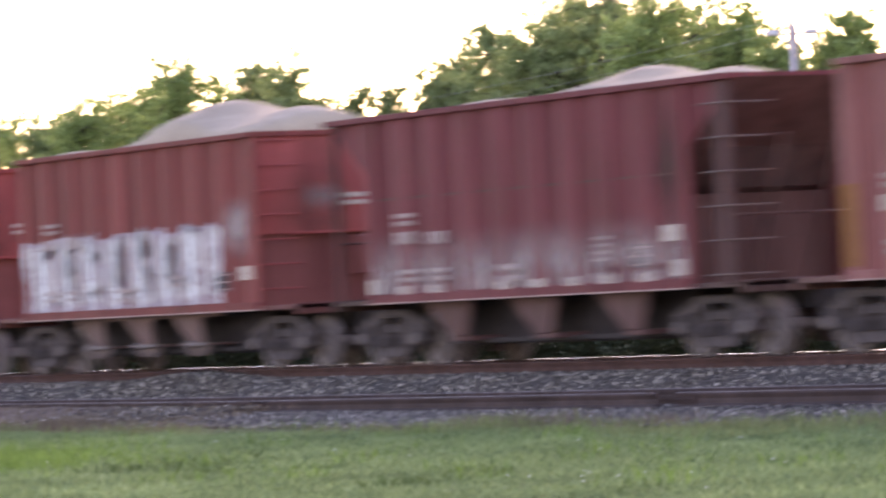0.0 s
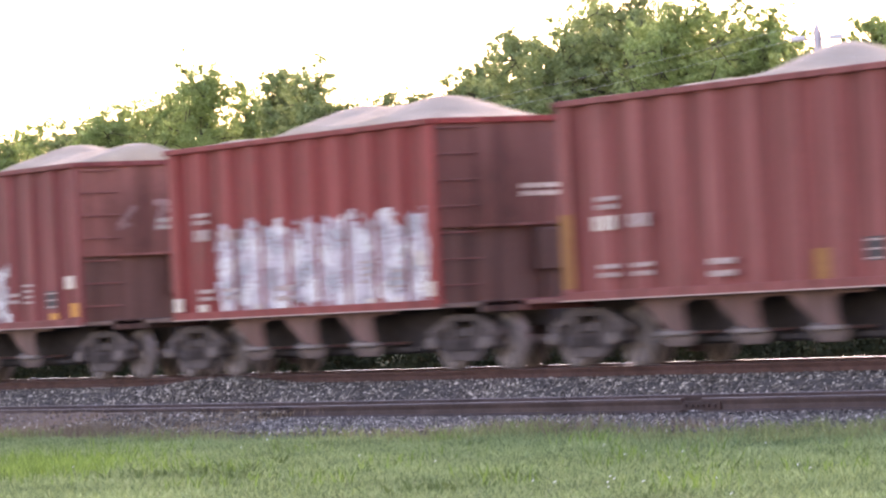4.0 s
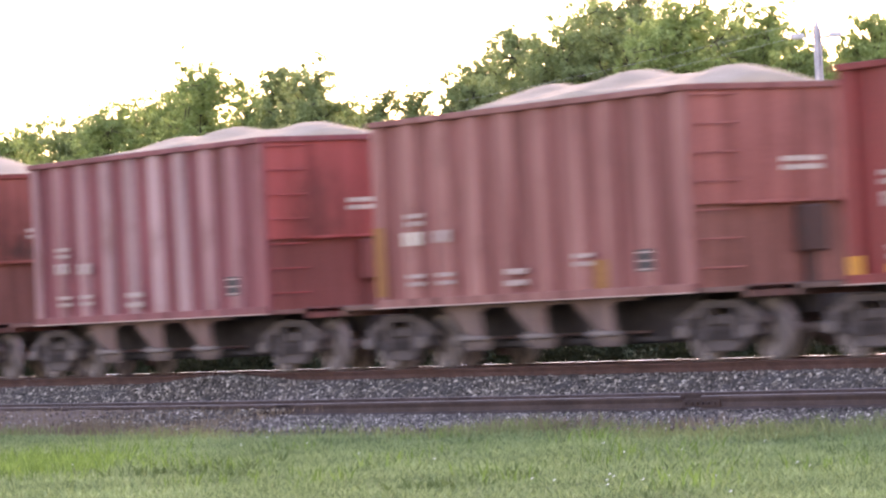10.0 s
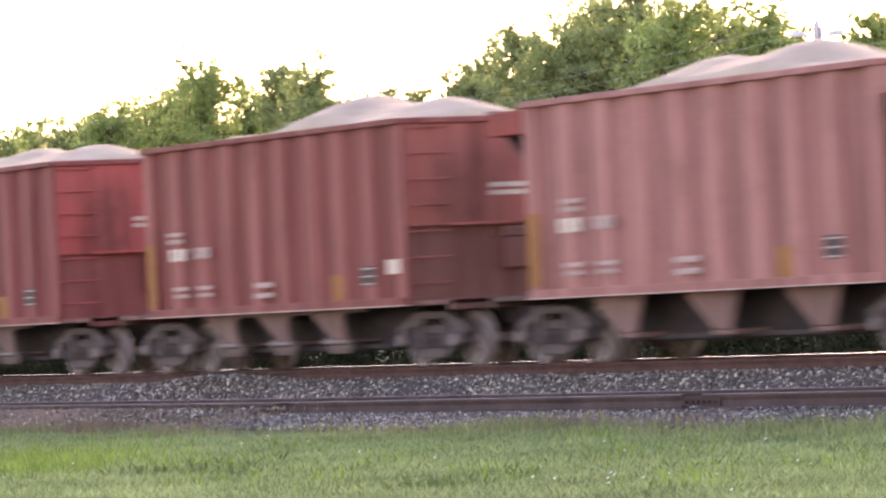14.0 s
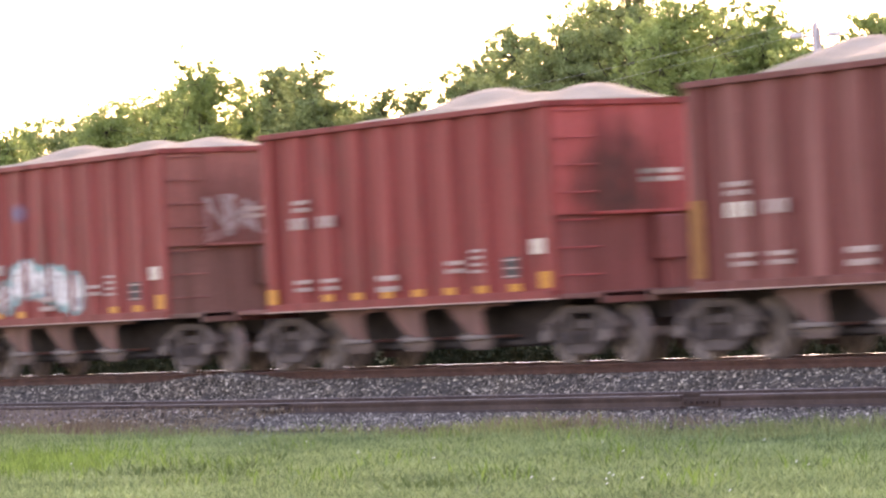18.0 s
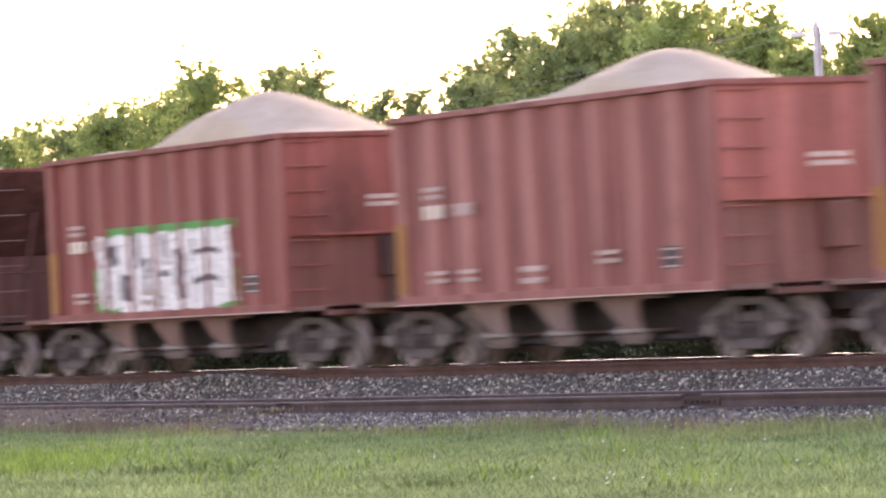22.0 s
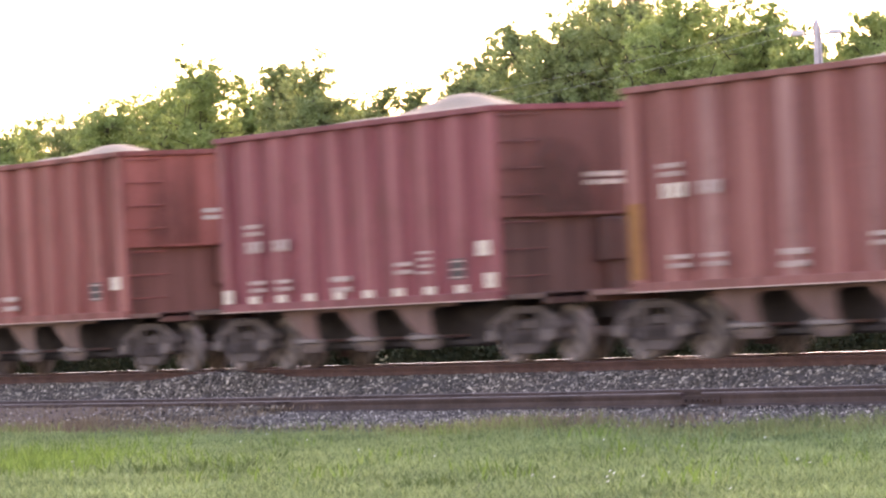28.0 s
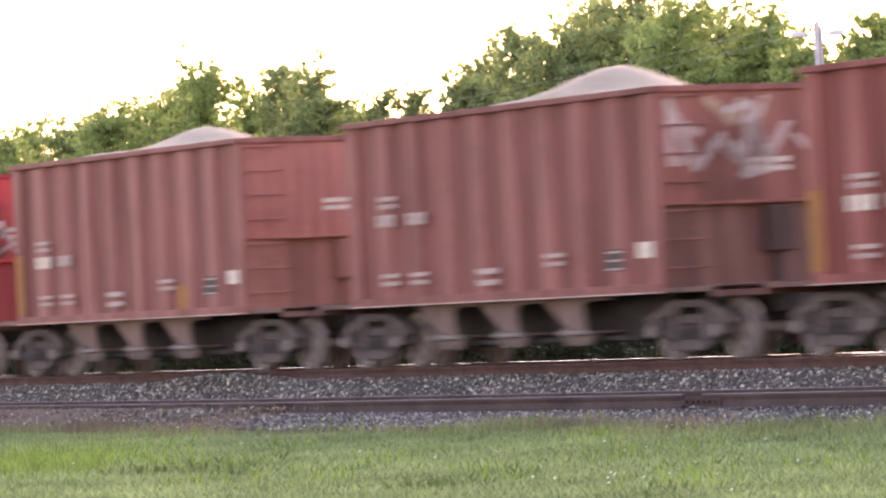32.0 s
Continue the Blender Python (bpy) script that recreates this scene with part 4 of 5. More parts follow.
MESH["refl_y"] = Shape().box(0, 0.36, -0.003, 0, -0.12, 0).mesh("reflector", YELLOW)
MESH["refl_w"] = Shape().box(0, 0.36, -0.003, 0, -0.13, 0).mesh("reflector", CREAM)
MESH["refl_big_y"] = Shape().box(0, 0.36, -0.003, 0, -0.26, 0).mesh("reflector", YELLOW)
MESH["refl_big_w"] = Shape().box(0, 0.36, -0.003, 0, -0.24, 0).mesh("reflector", CREAM)
MESH["ochre"] = Shape().box(0, 0.34, -0.003, 0, -1.15, 0).mesh("paint_patch", OCHRE)


def tint(c, chalk, rng, spread=0.06):
    k = 1 + rng.uniform(-spread, spread)
    return (c[0] * k * 1.05, c[1] * k * 0.86, c[2] * k * 0.9, chalk)


def bogie(car, x):
    b = part("bogie", MESH["bolster"], car, (x, 0, 0), "dusty cast steel four-wheel bogie")
    for s in (-1, 1):
        part("side_frame", MESH["frame", s], b)
    for sx in (-0.2, 0.0, 0.2):
        part("spring", MESH["spring"], b, (sx, -1.12, 0))
    for wx in (-0.889, 0.889):
        part("wheelset", MESH["wheelset"], b, (wx, 0, 0.457))
        part("axle_cap", MESH["cap", -1], b, (wx, 0, 0.457))


def side_y(x):
    """How far out the car side stands at x: on a post or on the sheet between."""
    return -HALF - 0.004 if min(abs(x - p) for p in POSTS) < 0.2 else SHEET_Y - 0.004


def on_side(car, name, key, x, z, y=-HALF - 0.004, label=""):
    return part(name, MESH[key], car, (x - HS, y, z), label)


def hopper(number, style, side, chalk, end, reflect):
    rng = random.Random(number * 7 + 3)
    tone = {R: "red", DR: "dark red", DP: "dark plum", BD: "dark brown", BR: "red-brown", PK: "faded pink", CR: "bright crimson", MV: "mauve-brown", PU: "purple-red"}[side]
    car = new("hopper_car")
    shape = {"A": "ribbed hopper car with closed ends", "B": "ribbed hopper car with open sloping ends", "C": "hopper car with open hooded ends"}[style]
    tagged(car, f"weathered {tone} {shape}, sand load", "freight car", "hopper cars of the train")
    ruddy = side in (R, DR, DP, BD, CR)
    side = tuple(k * WORN.get(number, 1.0) for k in side)
    c_side = tint(side, chalk * (0.18 if ruddy else 0.22), rng)
    # post colour raised over the sheet's for the light posts catch, plus chalking
    c_post = tint(tuple((1.14 if ruddy else 1.2) * k for k in side), min(0.95, chalk * (0.5 if ruddy else 0.8) + 0.03), rng, 0.03)
    c_trim = tint(side, chalk * 0.6, rng)
    c_end = tint(end, 0.12, rng)
    # below the ledge the end colour is darkened for its shade and for dirt
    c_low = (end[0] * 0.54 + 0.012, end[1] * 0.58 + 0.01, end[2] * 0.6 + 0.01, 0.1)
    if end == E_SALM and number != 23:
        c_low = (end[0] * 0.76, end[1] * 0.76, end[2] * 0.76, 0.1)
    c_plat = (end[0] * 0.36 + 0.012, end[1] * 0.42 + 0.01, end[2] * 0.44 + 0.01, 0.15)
    c_box = (0.062, 0.034, 0.033, 0.1) if rng.random() < 0.35 else c_low
    dusty, own = (0.135, 0.095, 0.094), rng.uniform(0.2, 0.6) if style == "A" else 0.6
    c_chute = (*(a * (1 - own) + b * 0.6 * own for a, b in zip(dusty, side)), 0.12)
    wide = style == "B"
    part("side_sheet", MESH["trap" if wide else "sheet"], car, colour=c_side)
    part("side_sheet", MESH["far_trap" if wide else "far_sheet"], car, colour=c_side)
    plain = c_post
    for i, x in enumerate(POSTS):
        k = PALE.get(number, {}).get(i, 0)
        c_post = tuple(a + (b - a) * k for a, b in zip(plain, (0.52, 0.43, 0.45, 0.3))) if k else plain
        if i in (0, 9):
            part("corner_post", MESH["corner"], car, (x, 0, 0), colour=c_post)
        else:
            part("side_post", MESH["post"], car, (x, 0, 0), colour=c_post)
            part("side_post", MESH["post"], car, (x, 0, 0), colour=c_post).rotation_euler = (0, 0, math.pi)
    for flip in (0, math.pi):
        ob = part("top_chord", MESH["chord", "B" if wide else "A"], car, colour=c_trim)
        ob.rotation_euler = (0, 0, flip)
        part("side_sill", MESH["sill"], car, colour=c_trim).rotation_euler = (0, 0, flip)
        # flange coloured pale to draw the lit, dusty line along the sill
        part("sill_flange", MESH["flange"], car, colour=(0.5, 0.36, 0.33, 0.5)).rotation_euler = (0, 0, flip)
        turn = (0, 0, flip)
        sgn = 1 if flip == 0 else -1
        reach = HS + (1.2 if wide else 0)
        part("end_chord", MESH["end_chord"], car, (sgn * (reach - 0.07 if wide else reach - 0.02), 0, 0), colour=c_trim).rotation_euler = turn
        at = (sgn * HS, 0, 0)
        if style == "A":
            part("end_sheet", MESH["end"], car, at, colour=c_end).rotation_euler = turn
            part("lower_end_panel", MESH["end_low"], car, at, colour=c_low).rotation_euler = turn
            part("end_ledge", MESH["ledge"], car, at, colour=c_end).rotation_euler = turn
            part("brake_box", MESH["end_box"], car, at, colour=c_box).rotation_euler = turn
            for j in range(7):
                part("ladder_rung", MESH["rung"], car, (at[0], 0, SILL + 0.32 + j * 0.43), colour=c_end).rotation_euler = turn
            if flip == 0:
                m = part("lettering", MESH["mark_end"], car, (HS + 0.017, 0.12, SILL + 1.95), "white stencilled lettering bars")
                m.rotation_euler = (0, 0, math.pi / 2)
        else:
            # slope and bulkhead colours carry the shade inside the open end
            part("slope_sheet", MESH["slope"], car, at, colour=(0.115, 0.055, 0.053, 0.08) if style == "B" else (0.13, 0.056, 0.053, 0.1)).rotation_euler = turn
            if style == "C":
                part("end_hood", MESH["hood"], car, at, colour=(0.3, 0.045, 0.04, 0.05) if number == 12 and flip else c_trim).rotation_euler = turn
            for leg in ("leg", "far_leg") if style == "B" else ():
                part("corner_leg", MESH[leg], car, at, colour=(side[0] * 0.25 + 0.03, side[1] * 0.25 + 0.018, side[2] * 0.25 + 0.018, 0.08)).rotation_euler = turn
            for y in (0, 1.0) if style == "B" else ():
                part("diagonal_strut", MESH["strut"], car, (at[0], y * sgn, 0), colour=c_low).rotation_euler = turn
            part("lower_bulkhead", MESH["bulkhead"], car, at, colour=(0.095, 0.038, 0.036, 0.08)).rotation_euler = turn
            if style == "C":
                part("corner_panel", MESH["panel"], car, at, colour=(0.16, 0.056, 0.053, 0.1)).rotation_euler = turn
            for j in range(6):
                part("grab_iron", MESH["bar"], car, (at[0] - (sgn * 0.35 if style == "C" else 0), 0, SILL + 0.14 + j * 0.5), colour=(0.2, 0.145, 0.135, 0.0)).rotation_euler = turn
            part("end_rail", MESH["rail_bar"], car, (at[0], 0, SILL + 1.0), colour=c_low).rotation_euler = turn
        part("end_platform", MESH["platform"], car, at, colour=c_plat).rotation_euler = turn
        part("coupler", MESH["coupler"], car, (sgn * ENDS, 0, 0)).rotation_euler = turn
    part("centre_sill", MESH["centre_sill"], car)
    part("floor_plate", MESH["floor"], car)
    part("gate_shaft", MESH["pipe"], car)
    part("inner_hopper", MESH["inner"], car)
    if style == "A":
        for i in range(3):
            ch = part("discharge_chute", MESH["chute"], car, (-2.92 + i * 1.98, 0, 0), colour=c_chute)
            part("chute_gate", MESH["gate"], ch)
            part("chute_shelf", MESH["shelf"], ch)
    else:
        for i in range(3):
            part("discharge_chute", MESH["vee"], car, (-2.6 + i * 2.6, 0, 0), colour=c_chute)
    for x in (-TRUCKS / 2, TRUCKS / 2):
        bogie(car, x)
    # stencils and reflectors on the near side
    z = rng.choice([2.86, 2.62, 2.57, 2.95, 2.5])
    on_side(car, "lettering", "mark_small", 1.0 + rng.uniform(-0.1, 0.1), z, label="white stencilled lettering bars")
    drop = rng.choice([0, 0.03])
    if reflect == "o":
        on_side(car, "lettering", "mark_bold", 0.97, z - 0.3)
        on_side(car, "lettering", "mark_number", 1.95, z - 0.3)
    else:
        on_side(car, "lettering", "mark_number", 0.97, z - 0.3)
        on_side(car, "lettering", "mark_number", 1.98, z - 0.3 - drop)
    on_side(car, "lettering", "mark_line", 1.05, 1.58)
    on_side(car, "lettering", "mark_line", 2.0, 1.58)
    on_side(car, "lettering", "mark_data", 4.02 + rng.uniform(-0.1, 0.2), 1.57)
    if rng.random() < 0.7:
        on_side(car, "lettering", "mark_line", 6.25, 1.74)
    if reflect in ("y", "w"):
        on_side(car, "lettering", "mark_tall", 7.05, 1.9)
        on_side(car, "stencil_panel", "panel_white", 8.95, 2.0, label="small white inspection panel")
    elif rng.random() < 0.6:
        on_side(car, "stencil_panel", "panel_white", 8.98, 1.82, label="small white inspection panel")
    on_side(car, "stencil_panel", "panel_black", 8.08, 1.74, label="black stencil panel with white lines")
    on_side(car, "lettering", "panel_lines", 8.11, 1.71, -HALF - 0.008)
    if style == "B":
        part("seam", MESH["seam"], car, colour=c_low)
    if reflect == "o" and rng.random() < 0.6:
        on_side(car, "paint_patch", "orange", 6.98 + rng.uniform(-0.2, 0.1), 1.62, label="worn orange paint patch")
    if reflect == "o":
        on_side(car, "paint_patch", "ochre", 0.02, SILL + 1.3, label="ochre painted corner strip")
    elif reflect:
        on_side(car, "reflector", "refl_big_" + reflect, 0.05, SILL + 0.36, label="reflective square by the corner")
        on_side(car, "reflector", "refl_big_" + reflect, SIDE - 0.45, SILL + 0.4)
        for i in range(1, 9):
            if rng.random() < 0.8:
                on_side(car, "reflector", "refl_" + reflect, POSTS[i] + HS - 0.18, SILL + 0.23)
    return car


def heap_mesh(number, humps, rim, seed):
    """Sand heaped over the rim: rounded cones that run together."""
    nx, ny = 90, 28
    xs, ys = np.linspace(-HS + 0.05, HS - 0.05, nx), np.linspace(-HALF + 0.14, HALF - 0.14, ny)
    gx, gy = np.meshgrid(xs, ys, indexing="ij")
    z = 0.012 + 0.04 * np.sin(gx * 1.3 + seed) * np.sin(gx * 0.7 + seed * 2) - 0.12 * np.clip(np.abs(gx) - HS + 0.5, 0, 1)
    humps = sorted(humps)
    between = [((a + c) / 2, min(b, d) * 0.86) for (a, b), (c, d) in zip(humps, humps[1:])]
    for u, h in humps + between:
        soft = 0.1
        d = np.sqrt(((gx - (u - 0.5) * SIDE) * (0.9 if len(humps) > 1 or h < 0.55 else 0.68)) ** 2 + (gy * 0.78) ** 2 + soft)
        fall = 0.5 if len(humps) > 1 else 0.6
        z = np.logaddexp(z / 0.07, (h + fall * math.sqrt(soft) - fall * d) / 0.07) * 0.07
    q = z
    for _ in range(5):
        q[1:-1, 1:-1] = (q[:-2, 1:-1] + q[2:, 1:-1] + q[1:-1, :-2] + q[1:-1, 2:] + 2 * q[1:-1, 1:-1]) / 6
    rng = np.random.default_rng(seed)
    q += rng.normal(0, 0.006, q.shape)
    edge = np.minimum((HALF - 0.14 - np.abs(gy)) / 0.25, (HS - 0.05 - np.abs(gx)) / 0.25).clip(0, 1)
    q = np.minimum(q, 0.005 + edge * 3)
    v = np.concatenate([np.stack([gx, gy, q + TOP], -1).reshape(-1, 3), np.stack([gx, gy, np.full(q.shape, TOP - 0.55)], -1).reshape(-1, 3)])
    idx = np.arange(nx * ny).reshape(nx, ny)
    f = np.stack([idx[:-1, :-1], idx[1:, :-1], idx[1:, 1:], idx[:-1, 1:]], -1).reshape(-1, 4)
    o = nx * ny
    walls = []
    for line in (idx[:, 0], idx[-1, :], idx[::-1, -1], idx[0, ::-1]):
        walls += [(a + o, b + o, b, a) for a, b in zip(line[:-1], line[1:])]
    me = grid_mesh("sand_load", v, np.concatenate([f, np.array(walls), (f + o)[:, ::-1]]), SAND)
    me.polygons.foreach_set("use_smooth", np.ones(len(me.polygons), bool))
    return me


TRAIN, LOADS = {}, {}
for number, (style, side, chalk, end, reflect, humps) in CARS.items():
    TRAIN[number] = hopper(number, style, side, chalk, end, reflect)
    LOADS[number] = tagged(new("sand_load", heap_mesh(number, humps, TOP, 900 + number)), "pale tan sand heaped in a hopper car", "sand", "sand loads of the train")


# ---- sprayed paint and streaks ----
SPRAY = {}


def spray(name, c):
    if name not in SPRAY:
        SPRAY[name] = noisy("spray_" + name, tuple(k * 0.72 for k in c), c, 5.0, 40.0, 0.7, relief=0.03)
    return SPRAY[name]


TONES = {"white": (0.74, 0.72, 0.74), "grey": (0.42, 0.41, 0.45), "blue": (0.2, 0.25, 0.42), "navy": (0.05, 0.05, 0.14), "black": (0.03, 0.03, 0.035),
         "pink": (0.48, 0.28, 0.27), "cream": (0.6, 0.5, 0.4), "beige": (0.42, 0.3, 0.23), "lime": (0.5, 0.55, 0.07), "green": (0.06, 0.3, 0.09),
         "teal": (0.12, 0.4, 0.42), "yellow": (0.5, 0.36, 0.17), "soot": (0.095, 0.05, 0.044), "grime": (0.13, 0.062, 0.054), "rose": (0.38, 0.13, 0.13), "chalk": (0.5, 0.42, 0.42),
         "lavender": (0.56, 0.5, 0.56), "sky": (0.45, 0.5, 0.65), "red": (0.4, 0.06, 0.05), "blush": (0.5, 0.36, 0.35), "dust": (0.4, 0.22, 0.21), "slate": (0.14, 0.13, 0.15), "lagoon": (0.22, 0.38, 0.4), "mauve": (0.32, 0.2, 0.27)}
CELL = 0.03


def strokes_of(style, w, h, rng):
    """Polylines and half-widths that make up a row of sprayed shapes."""
    out = []
    if style in ("bubble", "letters"):
        k = max(2, round(w / (h * {"bubble": 0.62, "letters": 0.5}[style])))
        pen = {"bubble": 0.17, "letters": 0.12}[style] * min(h, w / k * 1.3)
        for i in range(k):
            x0, x1 = w * i / k + pen, w * (i + 1) / k - pen * 0.7
            lo, hi = pen + rng.uniform(0, 0.06) * h, h - pen - rng.uniform(0, 0.36 if style == "bubble" else 0.1) * h
            tilt = rng.uniform(-0.12, 0.12) * w / k
            kind = rng.randrange(5)
            a, b, c, d = (x0 + tilt, hi), (x1 + tilt, hi), (x0 - tilt, lo), (x1 - tilt, lo)
            m0, m1 = (x0, (lo + hi) / 2), (x1, (lo + hi) / 2)
            lines = [[c, a, b, d], [a, c, d, b], [b, a, m0, m1, d, c], [c, a, b, m1, m0], [a, c, m1, b, d]][kind]
            out.append((lines, pen))
    elif style == "scrawl":
        for i in range(max(4, int(w * 3.0))):
            x = rng.uniform(0.05, 0.95) * w
            pts = [(x, rng.uniform(0.1, 0.95) * h)]
            for j in range(rng.randrange(2, 5)):
                pts.append((min(w, max(0, pts[-1][0] + rng.uniform(-0.5, 0.6))), min(h, max(0, rng.uniform(0.05, 0.95) * h))))
            out.append((pts, rng.uniform(0.035, 0.09)))
    return out


def distance(gx, gy, pts):
    d = np.full(gx.shape, 9.0)
    for (ax, ay), (bx, by) in zip(pts, pts[1:]):
        vx, vy = bx - ax, by - ay
        t = np.clip(((gx - ax) * vx + (gy - ay) * vy) / (vx * vx + vy * vy + 1e-9), 0, 1)
        d = np.minimum(d, np.hypot(gx - ax - t * vx, gy - ay - t * vy))
    return d


def sprayed(style, w, h, tones, seed, a0=0.0):
    """Which tone covers each small cell of a sprayed patch; -1 is bare."""
    rng, nr = random.Random(seed), np.random.default_rng(seed)
    nx, nz = max(2, int(w / CELL)), max(2, int(h / CELL))
    gx, gz = np.meshgrid((np.arange(nx) + 0.5) * CELL, (np.arange(nz) + 0.5) * CELL, indexing="ij")
    out = np.full((nx, nz), -1)
    n1 = np.repeat(np.repeat(nr.random((nx // 6 + 2, nz // 6 + 2)), 6, 0), 6, 1)[:nx, :nz]
    if style in ("bubble", "letters", "scrawl"):
        fills = [(distance(gx, gz, p), r) for p, r in strokes_of(style, w, h, rng)]
        if len(tones) > 1 and style != "scrawl":
            for d, r in fills:
                out[d < r * 1.35 + 0.05] = 1
        for i, (d, r) in enumerate(fills):
            if style == "scrawl":
                out[d < r] = i % len(tones)
            else:
                out[d < r] = 0
            if style != "scrawl":
                if len(tones) > 2 and tones[2] != "black":
                    out[(d < r * 0.9) & (gz < h * 0.42 + 0.1 * np.sin(gx * 3)) & (n1 > 0.35)] = 2
                if len(tones) > 3 and tones[3] != "black":
                    out[(d < r * 0.8) & (np.abs(gz - h * 0.5) < h * 0.12) & (n1 > 0.3)] = 3
    elif style in ("slab", "panelled"):
        rim = 0.13 + 0.09 * np.sin(gx * 4.1 + seed) * np.sin(gz * 5.3)
        edge = np.minimum(np.minimum(gx - 0.12 * np.sin(gz * 4), w - gx - 0.1 * np.sin(gz * 3 + 1)), np.minimum(gz, h - gz - 0.08 * np.sin(gx * 2.3)))
        out[(edge > 0.02) & (np.hypot(np.maximum(0.3 - gx, 0) + np.maximum(gx - w + 0.3, 0), np.maximum(0.3 - gz, 0) + np.maximum(gz - h + 0.3, 0)) < 0.33)] = 0
        inside = out == 0
        out[inside & (edge < rim)] = 1
        if style == "slab":
            for i in range(int(w * 2.0)):
                x, up = (i + rng.uniform(0.3, 0.7)) / 2.0, rng.choice([0.28, 0.62, 0.66])
                tall, wide = rng.uniform(0.1, 0.3) * h, rng.uniform(0.03, 0.08)
                out[inside & (np.abs(gx - x - 0.15 * (gz - h / 2)) < wide) & (np.abs(gz - up * h) < tall / 2) & (edge > rim)] = 2
            out[inside & (edge > rim) & (n1 > 0.86)] = len(tones) - 1
        else:
            bar = np.floor(gx * 2.4).astype(int) % 2
            out[inside & (edge > rim) & (gz > h * 0.5) & (bar == 0)] = 2
            out[inside & (np.abs(gz - h * 0.47) < 0.06)] = 1
            out[inside & (edge > rim) & (gz < h * 0.4)] = 3
            out[inside & (edge > rim) & (gz < h * 0.4) & (bar == 1) & (n1 > 0.4)] = 2
    elif style == "mottle":
        top = h * (0.84 + 0.12 * np.abs(np.sin(gx * 2.6 + seed)))
        edge = np.minimum(np.minimum(gx, w - gx) - 0.1 * np.sin(gz * 5 + seed), np.minimum(gz + 0.1, top - gz))
        field = np.sin(gx * 5.1 + 1.6 * np.sin(gz * 4.3 + seed)) + np.sin(gz * 8.7 + 1.3 * np.sin(gx * 3.1)) + 1.2 * (n1 - 0.5)
        out[edge > 0.05 + 0.1 * (n1 - 0.5)] = 0
        out[(out == 0) & (field > 0.75)] = 1
        out[(out == 0) & (field < -0.95)] = 2
        if len(tones) > 3:
            out[(out >= 0) & (np.abs(np.sin(gx * 2.6 + seed)) < 0.1) & (n1 > 0.3)] = 3
            out[(out >= 0) & (np.abs(field + 0.2) < 0.06) & (n1 > 0.4)] = 3
        out[(edge < 0.2) & (n1 > 0.55)] = -1
    elif style == "blocks":
        wob = 0.035 * np.sin(gz * 9 + seed) + 0.02 * np.sin(gz * 23 + 1.7)
        lift = 0.03 * np.sin(gx * 7 + seed)
        for tone, u0, u1, v0, v1 in BLOCKS[seed]:
            x, z = gx + wob + 0.06 * (gz - h / 2), gz + lift
            out[(x > u0 * w) & (x < u1 * w) & (z > v0 * h) & (z < v1 * h)] = tone
        out[(out >= 0) & (nr.random((nx, nz)) < 0.05)] = -1
    elif style == "cloud":
        d = np.full(gx.shape, 9.0)
        for i in range(7):
            u, r = (i + 0.5) / 7, h * rng.uniform(0.3, 0.42)
            cz = h * (0.36 + 0.28 * math.sin(math.pi * u)) * rng.uniform(0.85, 1.1)
            d = np.minimum(d, np.hypot(gx - (0.5 + (u - 0.5) * 0.8) * w, gz - cz) - r)
        d = np.maximum(d, -gz)
        out[d < 0.0] = 1
        out[d < -0.11 + 0.04 * np.sin(gx * 5)] = 0
        for i in range(5):
            line = distance(gx, gz, [(w * (0.18 + 0.15 * i), h * rng.uniform(0.15, 0.3)), (w * (0.22 + 0.15 * i), h * rng.uniform(0.55, 0.75)), (w * (0.28 + 0.15 * i), h * rng.uniform(0.3, 0.6))])
            out[(line < 0.045) & (d < -0.1)] = 2
        out[(out == 0) & (gz < h * 0.4) & (n1 > 0.75)] = 2
    elif style == "solid":
        e = np.hypot((gx / w - 0.5) * 2, (gz / h - 0.5) * 2) + 0.25 * (n1 - 0.5)
        out[e < 1.12] = 0
        if len(tones) > 1:
            out[(e > 0.92) & (e < 1.12)] = 1
    if style in ("bubble", "letters", "scrawl", "solid", "cloud", "slab", "panelled", "mottle"):
        out[nr.random((nx, nz)) < 0.05 + 0.1 * (n1 > 0.75)] = -1
    return out


